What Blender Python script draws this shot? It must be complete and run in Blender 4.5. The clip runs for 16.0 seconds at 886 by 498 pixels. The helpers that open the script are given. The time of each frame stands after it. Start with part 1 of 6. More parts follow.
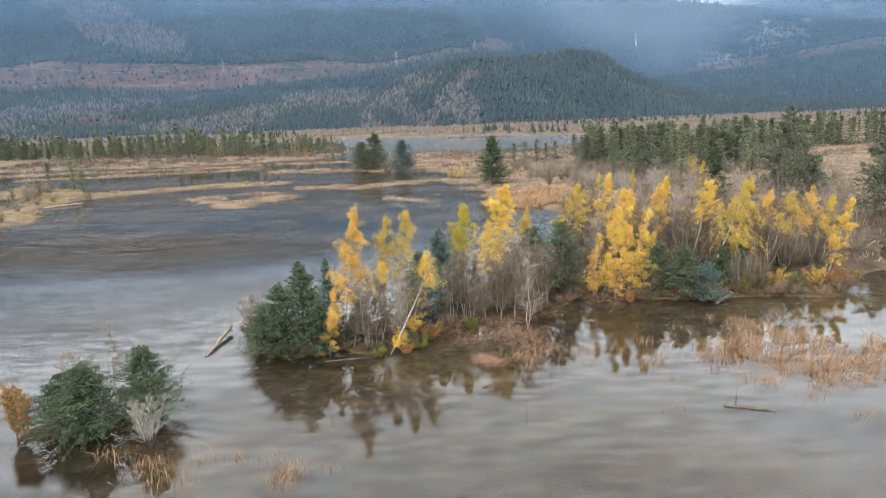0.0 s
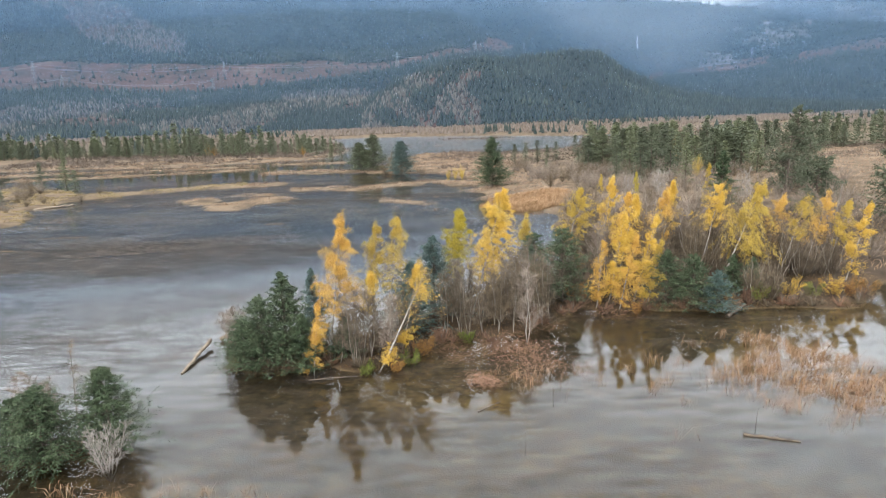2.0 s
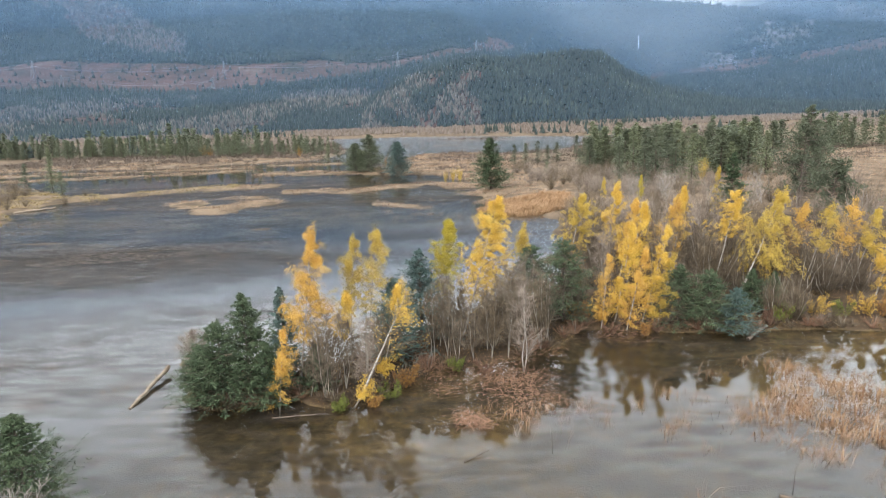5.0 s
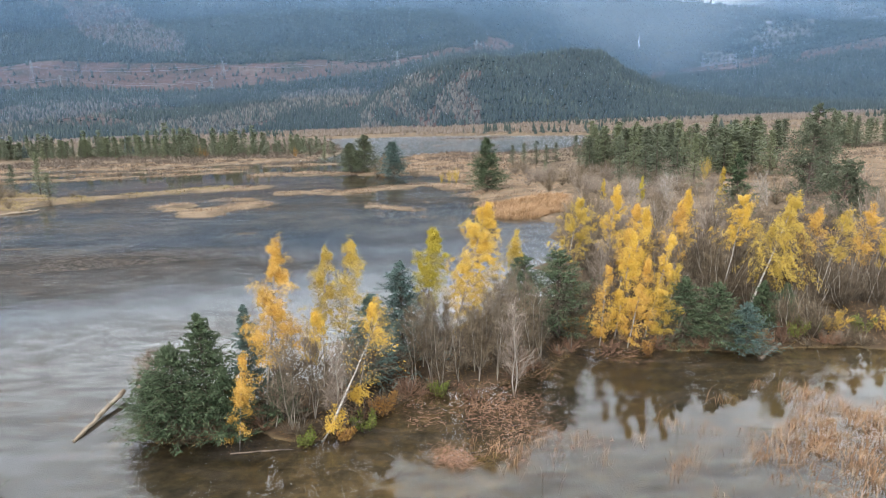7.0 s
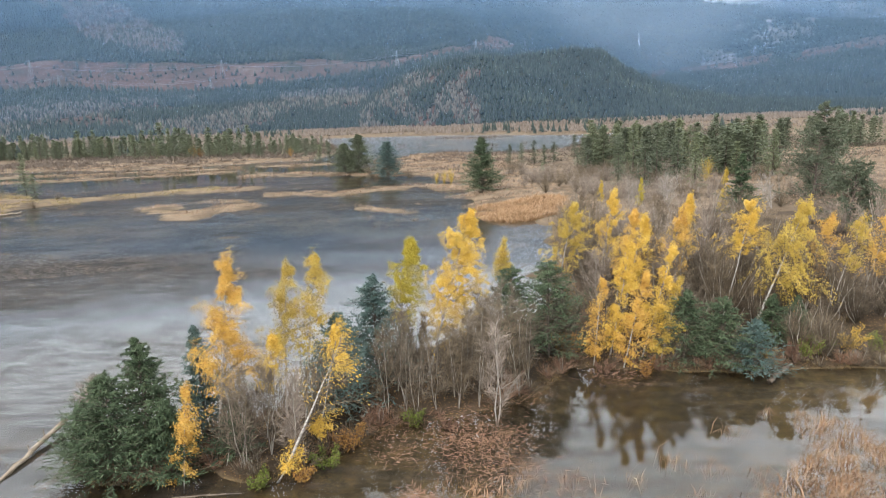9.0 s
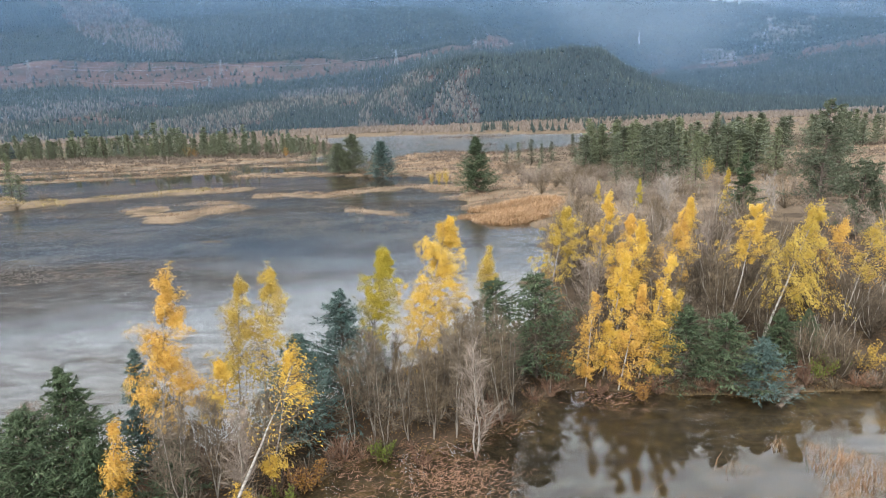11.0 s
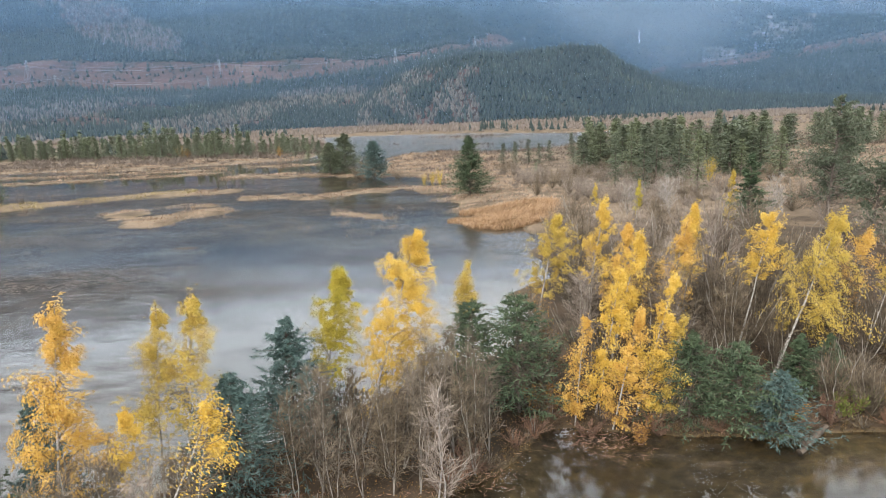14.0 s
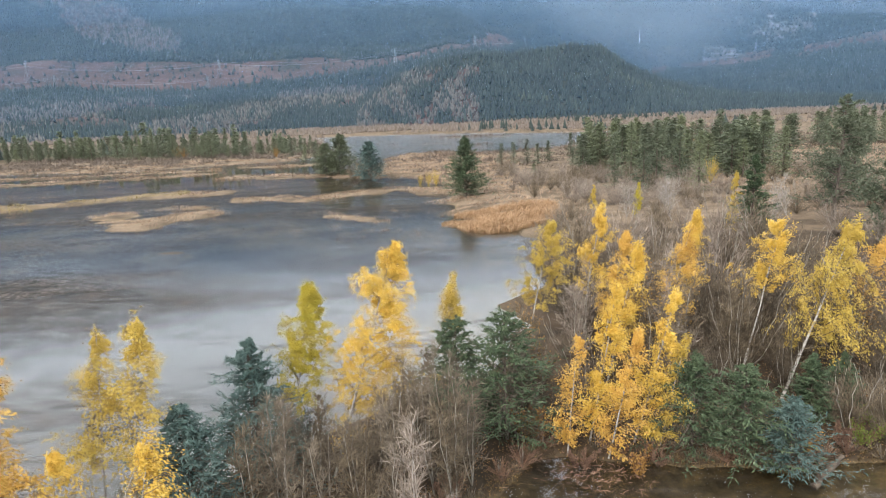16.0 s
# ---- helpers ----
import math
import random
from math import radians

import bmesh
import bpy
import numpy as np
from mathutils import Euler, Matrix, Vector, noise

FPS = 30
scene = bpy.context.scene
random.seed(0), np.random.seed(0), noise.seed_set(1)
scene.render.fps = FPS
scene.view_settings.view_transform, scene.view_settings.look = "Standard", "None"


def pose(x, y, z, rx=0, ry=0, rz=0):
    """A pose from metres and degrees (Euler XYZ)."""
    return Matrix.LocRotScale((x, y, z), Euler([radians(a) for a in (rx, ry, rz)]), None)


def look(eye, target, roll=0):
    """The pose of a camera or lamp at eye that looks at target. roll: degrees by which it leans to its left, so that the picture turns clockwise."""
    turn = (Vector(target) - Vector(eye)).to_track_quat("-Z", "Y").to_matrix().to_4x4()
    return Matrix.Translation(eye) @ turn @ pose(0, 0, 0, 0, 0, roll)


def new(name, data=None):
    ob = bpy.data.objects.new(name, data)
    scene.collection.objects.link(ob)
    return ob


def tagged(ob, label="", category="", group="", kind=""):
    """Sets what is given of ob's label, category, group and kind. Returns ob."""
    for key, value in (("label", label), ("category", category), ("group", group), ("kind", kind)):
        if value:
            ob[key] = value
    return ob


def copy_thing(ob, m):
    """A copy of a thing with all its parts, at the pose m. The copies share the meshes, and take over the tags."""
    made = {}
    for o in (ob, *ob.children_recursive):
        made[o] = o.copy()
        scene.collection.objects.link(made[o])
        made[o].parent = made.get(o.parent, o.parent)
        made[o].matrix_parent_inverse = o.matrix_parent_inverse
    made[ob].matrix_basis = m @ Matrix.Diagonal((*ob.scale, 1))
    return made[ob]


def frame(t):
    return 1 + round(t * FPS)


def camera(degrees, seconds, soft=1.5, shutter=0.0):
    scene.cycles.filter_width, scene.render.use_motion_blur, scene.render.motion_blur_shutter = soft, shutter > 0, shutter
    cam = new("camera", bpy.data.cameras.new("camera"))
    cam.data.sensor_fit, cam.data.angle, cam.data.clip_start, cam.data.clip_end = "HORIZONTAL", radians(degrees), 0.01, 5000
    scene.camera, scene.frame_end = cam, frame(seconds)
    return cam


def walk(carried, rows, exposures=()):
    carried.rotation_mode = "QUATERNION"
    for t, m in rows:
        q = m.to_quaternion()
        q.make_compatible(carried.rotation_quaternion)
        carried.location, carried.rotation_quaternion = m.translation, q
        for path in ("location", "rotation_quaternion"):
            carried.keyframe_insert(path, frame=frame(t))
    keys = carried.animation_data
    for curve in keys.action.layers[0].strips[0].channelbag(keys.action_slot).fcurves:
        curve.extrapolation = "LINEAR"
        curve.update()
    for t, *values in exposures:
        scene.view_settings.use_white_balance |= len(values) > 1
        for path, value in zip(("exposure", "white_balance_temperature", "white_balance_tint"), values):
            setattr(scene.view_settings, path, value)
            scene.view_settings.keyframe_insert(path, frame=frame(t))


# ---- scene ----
# The drone's way: seconds, place, yaw, pitch, roll.
PATH = [
    (0.0, (0.999, -0.295, 14.360), 0.87, -12.07, -2.20),
    (1.0, (1.232, 1.126, 14.321), 0.90, -12.03, -2.13),
    (2.0, (1.415, 2.497, 14.297), 0.93, -12.01, -2.08),
    (3.0, (1.616, 3.926, 14.282), 0.96, -12.00, -2.05),
    (4.0, (1.881, 5.452, 14.270), 0.98, -12.00, -2.04),
    (5.0, (2.228, 7.070, 14.255), 1.01, -12.00, -2.04),
    (6.0, (2.663, 8.750, 14.236), 1.03, -12.02, -2.06),
    (7.0, (3.175, 10.453, 14.210), 1.05, -12.04, -2.09),
    (8.0, (3.742, 12.142, 14.176), 1.07, -12.07, -2.14),
    (9.0, (4.339, 13.789, 14.134), 1.08, -12.10, -2.18),
    (10.0, (4.939, 15.382, 14.087), 1.10, -12.13, -2.24),
    (11.0, (5.514, 16.918, 14.038), 1.12, -12.17, -2.29),
    (12.0, (6.044, 18.403, 13.989), 1.14, -12.20, -2.35),
    (13.0, (6.520, 19.839, 13.948), 1.16, -12.22, -2.41),
    (14.0, (6.945, 21.214, 13.921), 1.18, -12.25, -2.46),
    (15.0, (7.338, 22.481, 13.915), 1.20, -12.26, -2.50),
    (16.0, (7.742, 23.537, 13.940), 1.23, -12.27, -2.54),
]
cam = camera(71.5, 16.0, soft=1.0)
walk(cam, [(t, pose(*p, 90 + pitch, 0, yaw) @ pose(0, 0, 0, 0, 0, roll)) for t, p, yaw, pitch, roll in PATH],
     exposures=[(0.0, 0.44), (16.0, 0.44)])

# ---- light: a bright overcast sky and a weak, wide sun ----
SUN_ELEVATION, SUN_TURN = 42.0, 212.0
world = bpy.data.worlds.new("overcast_sky")
scene.world = world
world.use_nodes = True
wn, wl = world.node_tree.nodes, world.node_tree.links
wn.clear()
sky = wn.new("ShaderNodeTexSky")
sky.sky_type, sky.sun_disc = "NISHITA", False
sky.sun_elevation, sky.sun_rotation = radians(SUN_ELEVATION), radians(SUN_TURN)
sky.air_density, sky.dust_density, sky.ozone_density = 1.0, 4.0, 1.0
clear = wn.new("ShaderNodeBackground")
clear.inputs["Strength"].default_value = 0.15
wl.new(sky.outputs["Color"], clear.inputs["Color"])
cloud = wn.new("ShaderNodeBackground")
cloud.inputs["Color"].default_value = (0.905, 0.94, 0.97, 1)
cloud.inputs["Strength"].default_value = 2.9
both = wn.new("ShaderNodeMixShader")
both.inputs[0].default_value = 0.80
wo = wn.new("ShaderNodeOutputWorld")
wl.new(clear.outputs[0], both.inputs[1])
wl.new(cloud.outputs[0], both.inputs[2])
wl.new(both.outputs[0], wo.inputs["Surface"])

sun_data = bpy.data.lights.new("sun", "SUN")
sun_data.energy, sun_data.angle, sun_data.color = 3.2, radians(12), (1.0, 0.96, 0.9)
sun = new("sun", sun_data)
_a, _e = radians(SUN_TURN), radians(SUN_ELEVATION)
sun.matrix_world = look((0, 0, 80), (-40 * math.sin(_a) * math.cos(_e), -40 * math.cos(_a) * math.cos(_e), 80 - 40 * math.sin(_e)))


# ---- materials ----
TONE = 0.62  # base colours below are given relative to a pale reference


def nodes_of(name):
    m = bpy.data.materials.new(name)
    m.use_nodes = True
    m.node_tree.nodes.clear()
    return m, m.node_tree.nodes, m.node_tree.links


def ramp_of(n, stops, tone=1.0):
    r = n.new("ShaderNodeValToRGB")
    e = r.color_ramp.elements
    while len(e) < len(stops):
        e.new(0.5)
    for el, (p, c) in zip(e, stops):
        el.position, el.color = p, (*[v * tone for v in c], 1)
    return r


def noise_of(n, l, scale, detail=4.0, rough=0.55, stretch=None):
    co = n.new("ShaderNodeTexCoord")
    t = n.new("ShaderNodeTexNoise")
    t.inputs["Scale"].default_value, t.inputs["Detail"].default_value, t.inputs["Roughness"].default_value = scale, detail, rough
    if stretch:
        mp = n.new("ShaderNodeMapping")
        mp.inputs["Scale"].default_value = stretch
        l.new(co.outputs["Object"], mp.inputs["Vector"])
        l.new(mp.outputs["Vector"], t.inputs["Vector"])
    else:
        l.new(co.outputs["Object"], t.inputs["Vector"])
    return t


def mixed(n, l, fac, a, b, mode="MIX"):
    x = n.new("ShaderNodeMix")
    x.data_type, x.blend_type = "RGBA", mode
    for sock, v in ((x.inputs["Factor"], fac), (x.inputs[6], a), (x.inputs[7], b)):
        if isinstance(v, (int, float)):
            sock.default_value = v
        elif isinstance(v, tuple):
            sock.default_value = (*v, 1)
        else:
            l.new(v, sock)
    return x.outputs[2]


def surface(name, stops, scale, fine=None, rough=0.85, bump=0.3, dist=0.02, stretch=None, island=0.0, metal=0.0):
    """A rough natural surface: a noise-driven colour ramp, finer grain over it, and relief."""
    m, n, l = nodes_of(name)
    big = noise_of(n, l, scale, 5.0, 0.6, stretch)
    r = ramp_of(n, stops, TONE)
    l.new(big.outputs["Fac"], r.inputs["Fac"])
    small = noise_of(n, l, fine or scale * 9, 4.0, 0.6, stretch)
    g = ramp_of(n, [(0.3, (0.72, 0.72, 0.72)), (0.7, (1.22, 1.22, 1.22))])
    l.new(small.outputs["Fac"], g.inputs["Fac"])
    col = mixed(n, l, 1.0, r.outputs["Color"], g.outputs["Color"], "MULTIPLY")
    if island:
        geo = n.new("ShaderNodeNewGeometry")
        v = ramp_of(n, [(0.0, (1 - island,) * 3), (1.0, (1 + island,) * 3)])
        l.new(geo.outputs["Random Per Island"], v.inputs["Fac"])
        col = mixed(n, l, 1.0, col, v.outputs["Color"], "MULTIPLY")
    b = n.new("ShaderNodeBsdfPrincipled")
    b.inputs["Roughness"].default_value, b.inputs["Metallic"].default_value = rough, metal
    b.inputs["Specular IOR Level"].default_value = 0.25
    l.new(col, b.inputs["Base Color"])
    if bump:
        bp = n.new("ShaderNodeBump")
        bp.inputs["Strength"].default_value, bp.inputs["Distance"].default_value = bump, dist
        l.new(small.outputs["Fac"], bp.inputs["Height"])
        l.new(bp.outputs["Normal"], b.inputs["Normal"])
    o = n.new("ShaderNodeOutputMaterial")
    l.new(b.outputs[0], o.inputs["Surface"])
    return m


def leafy(name, stops, through_light=0.35, clump=0.5, grain=0.9, each=0.0):
    """Leaves: each one takes its own colour from the ramp, shifted clump by clump; light passes through them."""
    m, n, l = nodes_of(name)
    geo = n.new("ShaderNodeNewGeometry")
    t = noise_of(n, l, grain, 3.0)
    mid = n.new("ShaderNodeMath")
    mid.operation = "MULTIPLY_ADD"
    l.new(t.outputs["Fac"], mid.inputs[0])
    mid.inputs[1].default_value = clump * 2
    half = n.new("ShaderNodeMath")
    half.operation = "MULTIPLY_ADD"
    l.new(geo.outputs["Random Per Island"], half.inputs[0])
    half.inputs[1].default_value, half.inputs[2].default_value = 1 - clump, -clump * 0.5
    l.new(half.outputs[0], mid.inputs[2])
    r = ramp_of(n, stops, TONE)
    l.new(mid.outputs[0], r.inputs["Fac"])
    d = n.new("ShaderNodeBsdfPrincipled")
    d.inputs["Roughness"].default_value = 0.6
    d.inputs["Specular IOR Level"].default_value = 0.2
    tr = n.new("ShaderNodeBsdfTranslucent")
    col = r.outputs["Color"]
    if each:
        own = n.new("ShaderNodeObjectInfo")
        shade = ramp_of(n, [(0.0, (1 - each,) * 3), (0.5, (1.0, 1.0, 1.0)), (1.0, (1 + each * 1.2, 1 + each, 1 + each * 0.4))])
        l.new(own.outputs["Random"], shade.inputs["Fac"])
        col = mixed(n, l, 1.0, col, shade.outputs["Color"], "MULTIPLY")
    l.new(col, d.inputs["Base Color"])
    l.new(col, tr.inputs["Color"])
    mx = n.new("ShaderNodeMixShader")
    mx.inputs[0].default_value = through_light
    l.new(d.outputs[0], mx.inputs[1])
    l.new(tr.outputs[0], mx.inputs[2])
    o = n.new("ShaderNodeOutputMaterial")
    l.new(mx.outputs[0], o.inputs["Surface"])
    return m


# Drifts of weed on the open water: middle, half-widths, how thick.
# The one at (-28, 42) is no weed: dark colour added to dim the reflected sky.
WEED_AND_DIM_MATS = ((-44, 71, 42, 14, 1.25), (-16, 116, 58, 8, 0.8), (-84, 130, 40, 11, 0.9), (2, 84, 18, 9, 0.5), (-25, 140, 90, 18, 0.6), (-18, 66, 9, 4, 0.8), (-28, 42, 22, 26, 0.64),
             (6, 25, 36, 18, 0.46))


def water_material():
    m, n, l = nodes_of("marsh_water")
    fine = noise_of(n, l, 5.0, 2.0, 0.5, (1, 1.5, 1))
    wide = noise_of(n, l, 0.08, 8.0, 0.68, (0.45, 1.5, 1))
    amount = ramp_of(n, [(0.36, (0.35,) * 3), (0.62, (0.85,) * 3)])
    l.new(wide.outputs["Fac"], amount.inputs["Fac"])
    bp = n.new("ShaderNodeBump")
    bp.inputs["Distance"].default_value = 0.007
    l.new(fine.outputs["Fac"], bp.inputs["Height"])
    geo = n.new("ShaderNodeNewGeometry")
    sep = n.new("ShaderNodeSeparateXYZ")
    l.new(geo.outputs["Position"], sep.inputs[0])
    far = n.new("ShaderNodeMapRange")
    far.inputs["From Min"].default_value, far.inputs["From Max"].default_value = 120.0, 190.0
    far.inputs["To Min"].default_value, far.inputs["To Max"].default_value = 1.0, 0.0
    l.new(sep.outputs["Y"], far.inputs["Value"])
    open_water = n.new("ShaderNodeMapRange")
    open_water.inputs["From Min"].default_value, open_water.inputs["From Max"].default_value = 40.0, 66.0
    l.new(sep.outputs["Y"], open_water.inputs["Value"])
    swept = n.new("ShaderNodeMath")
    swept.operation = "MULTIPLY"
    reach = n.new("ShaderNodeMath")
    reach.operation = "MULTIPLY"
    l.new(far.outputs[0], reach.inputs[0])
    l.new(open_water.outputs[0], reach.inputs[1])
    l.new(amount.outputs["Color"], swept.inputs[0])
    l.new(reach.outputs[0], swept.inputs[1])
    both = n.new("ShaderNodeMath")
    both.operation = "MULTIPLY_ADD"
    l.new(swept.outputs[0], both.inputs[0])
    both.inputs[1].default_value, both.inputs[2].default_value = 0.24, 0.0
    l.new(both.outputs[0], bp.inputs["Strength"])
    fr = n.new("ShaderNodeFresnel")
    fr.inputs["IOR"].default_value = 1.43
    l.new(bp.outputs["Normal"], fr.inputs["Normal"])
    tp = n.new("ShaderNodeBsdfTransparent")
    tp.inputs["Color"].default_value = (0.93, 0.92, 0.87, 1)
    gl = n.new("ShaderNodeBsdfGlossy")
    gl.inputs["Color"].default_value = (0.95, 0.97, 1.0, 1)
    rg = n.new("ShaderNodeMapRange")
    rg.inputs["From Min"].default_value, rg.inputs["From Max"].default_value = 190.0, 262.0
    rg.inputs["To Min"].default_value, rg.inputs["To Max"].default_value = 0.04, 0.155
    l.new(sep.outputs["Y"], rg.inputs["Value"])
    ruff = n.new("ShaderNodeMath")
    ruff.operation = "MULTIPLY_ADD"
    l.new(swept.outputs[0], ruff.inputs[0])
    ruff.inputs[1].default_value = 0.13
    l.new(rg.outputs[0], ruff.inputs[2])
    l.new(ruff.outputs[0], gl.inputs["Roughness"])
    l.new(bp.outputs["Normal"], gl.inputs["Normal"])
    mx = n.new("ShaderNodeMixShader")
    l.new(fr.outputs[0], mx.inputs[0])
    l.new(tp.outputs[0], mx.inputs[1])
    l.new(gl.outputs[0], mx.inputs[2])
    # Mats of drowned weed that break the surface, in drifts; one is only painted dimming.
    drift = None
    for cx, cy, rx, ry, amount in WEED_AND_DIM_MATS:
        cen = n.new("ShaderNodeVectorMath")
        cen.operation = "SUBTRACT"
        cen.inputs[1].default_value = (cx, cy, 0)
        l.new(geo.outputs["Position"], cen.inputs[0])
        squash = n.new("ShaderNodeVectorMath")
        squash.operation = "MULTIPLY"
        squash.inputs[1].default_value = (1 / rx, 1 / ry, 0)
        l.new(cen.outputs[0], squash.inputs[0])
        far_off = n.new("ShaderNodeVectorMath")
        far_off.operation = "LENGTH"
        l.new(squash.outputs[0], far_off.inputs[0])
        mat = n.new("ShaderNodeMapRange")
        mat.inputs["From Min"].default_value, mat.inputs["From Max"].default_value = 1.25, 0.35
        mat.inputs["To Min"].default_value, mat.inputs["To Max"].default_value = 0.0, amount
        l.new(far_off.outputs["Value"], mat.inputs["Value"])
        if drift is None:
            drift = mat.outputs[0]
        else:
            more = n.new("ShaderNodeMath")
            more.operation = "MAXIMUM"
            l.new(drift, more.inputs[0])
            l.new(mat.outputs[0], more.inputs[1])
            drift = more.outputs[0]
    patch = noise_of(n, l, 0.10, 6.0, 0.62, (0.45, 1.3, 1))
    strand = noise_of(n, l, 0.9, 4.0, 0.6, (0.45, 1.5, 1))
    total = drift
    for tex, weight in ((patch, 2.3), (strand, 1.5)):
        add = n.new("ShaderNodeMath")
        add.operation = "MULTIPLY_ADD"
        l.new(tex.outputs["Fac"], add.inputs[0])
        add.inputs[1].default_value = weight
        l.new(total, add.inputs[2])
        total = add.outputs[0]
    cover = n.new("ShaderNodeMapRange")
    cover.inputs["From Min"].default_value, cover.inputs["From Max"].default_value = 2.02, 3.12
    cover.inputs["To Max"].default_value = 0.80
    l.new(total, cover.inputs["Value"])
    tangle = noise_of(n, l, 0.8, 5.0, 0.68, (0.5, 1.4, 1))
    weed = ramp_of(n, [(0.38, (0.016, 0.0155, 0.013)), (0.50, (0.036, 0.031, 0.026)), (0.60, (0.060, 0.048, 0.039)), (0.70, (0.125, 0.098, 0.076))])
    l.new(tangle.outputs["Fac"], weed.inputs["Fac"])
    wet = n.new("ShaderNodeBsdfDiffuse")
    l.new(weed.outputs["Color"], wet.inputs["Color"])
    top = n.new("ShaderNodeMixShader")
    l.new(cover.outputs[0], top.inputs[0])
    l.new(mx.outputs[0], top.inputs[1])
    l.new(wet.outputs[0], top.inputs[2])
    o = n.new("ShaderNodeOutputMaterial")
    l.new(top.outputs[0], o.inputs["Surface"])
    return m


def ground_material():
    """Mud and pondweed under the water line, dead grass and leaf litter above it."""
    m, n, l = nodes_of("marsh_ground")
    geo = n.new("ShaderNodeNewGeometry")
    sep = n.new("ShaderNodeSeparateXYZ")
    l.new(geo.outputs["Position"], sep.inputs[0])
    wide = noise_of(n, l, 0.05, 5.0, 0.6)
    weed = noise_of(n, l, 1.5, 7.0, 0.70, (0.8, 1.0, 1))
    bed = ramp_of(n, [(0.36, (0.038, 0.031, 0.021)), (0.46, (0.072, 0.056, 0.034)), (0.55, (0.125, 0.092, 0.050)), (0.66, (0.088, 0.074, 0.046))])
    l.new(wide.outputs["Fac"], bed.inputs["Fac"])
    spots = ramp_of(n, [(0.32, (0.42, 0.43, 0.46)), (0.48, (0.85, 0.85, 0.86)), (0.58, (1.18, 1.13, 1.03)), (0.72, (2.0, 1.8, 1.4))])
    l.new(weed.outputs["Fac"], spots.inputs["Fac"])
    mud = mixed(n, l, 1.0, bed.outputs["Color"], spots.outputs["Color"], "MULTIPLY")
    # Deeper bed goes darker: the light lost in the water is put into its colour.
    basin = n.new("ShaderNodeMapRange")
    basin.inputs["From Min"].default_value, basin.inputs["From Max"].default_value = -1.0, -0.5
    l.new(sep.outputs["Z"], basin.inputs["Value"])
    depth_dim = ramp_of(n, [(0.40, (0.014, 0.013, 0.012)), (0.60, (0.040, 0.034, 0.027))])
    l.new(wide.outputs["Fac"], depth_dim.inputs["Fac"])
    mud = mixed(n, l, basin.outputs[0], depth_dim.outputs["Color"], mud)
    tuft = noise_of(n, l, 0.22, 6.0, 0.65)
    dry = ramp_of(n, [(0.34, (0.020, 0.016, 0.011)), (0.47, (0.038, 0.027, 0.018)), (0.60, (0.062, 0.043, 0.028)), (0.72, (0.038, 0.03, 0.02))])
    l.new(tuft.outputs["Fac"], dry.inputs["Fac"])
    straw = ramp_of(n, [(0.34, (0.042, 0.031, 0.021)), (0.47, (0.085, 0.062, 0.041)), (0.60, (0.145, 0.107, 0.073)), (0.72, (0.075, 0.055, 0.037))])
    l.new(tuft.outputs["Fac"], straw.inputs["Fac"])
    beyond = n.new("ShaderNodeMapRange")
    beyond.inputs["From Min"].default_value, beyond.inputs["From Max"].default_value = 78.0, 98.0
    l.new(sep.outputs["Y"], beyond.inputs["Value"])
    turf = mixed(n, l, beyond.outputs[0], dry.outputs["Color"], straw.outputs["Color"])
    lev = n.new("ShaderNodeMapRange")
    lev.inputs["From Min"].default_value, lev.inputs["From Max"].default_value = -0.06, 0.10
    l.new(sep.outputs["Z"], lev.inputs["Value"])
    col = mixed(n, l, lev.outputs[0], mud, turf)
    b = n.new("ShaderNodeBsdfPrincipled")
    b.inputs["Roughness"].default_value = 0.95
    b.inputs["Specular IOR Level"].default_value = 0.1
    l.new(col, b.inputs["Base Color"])
    grain = noise_of(n, l, 7.0, 4.0, 0.7)
    bp = n.new("ShaderNodeBump")
    bp.inputs["Strength"].default_value, bp.inputs["Distance"].default_value = 0.6, 0.05
    l.new(grain.outputs["Fac"], bp.inputs["Height"])
    l.new(bp.outputs["Normal"], b.inputs["Normal"])
    o = n.new("ShaderNodeOutputMaterial")
    l.new(b.outputs[0], o.inputs["Surface"])
    return m


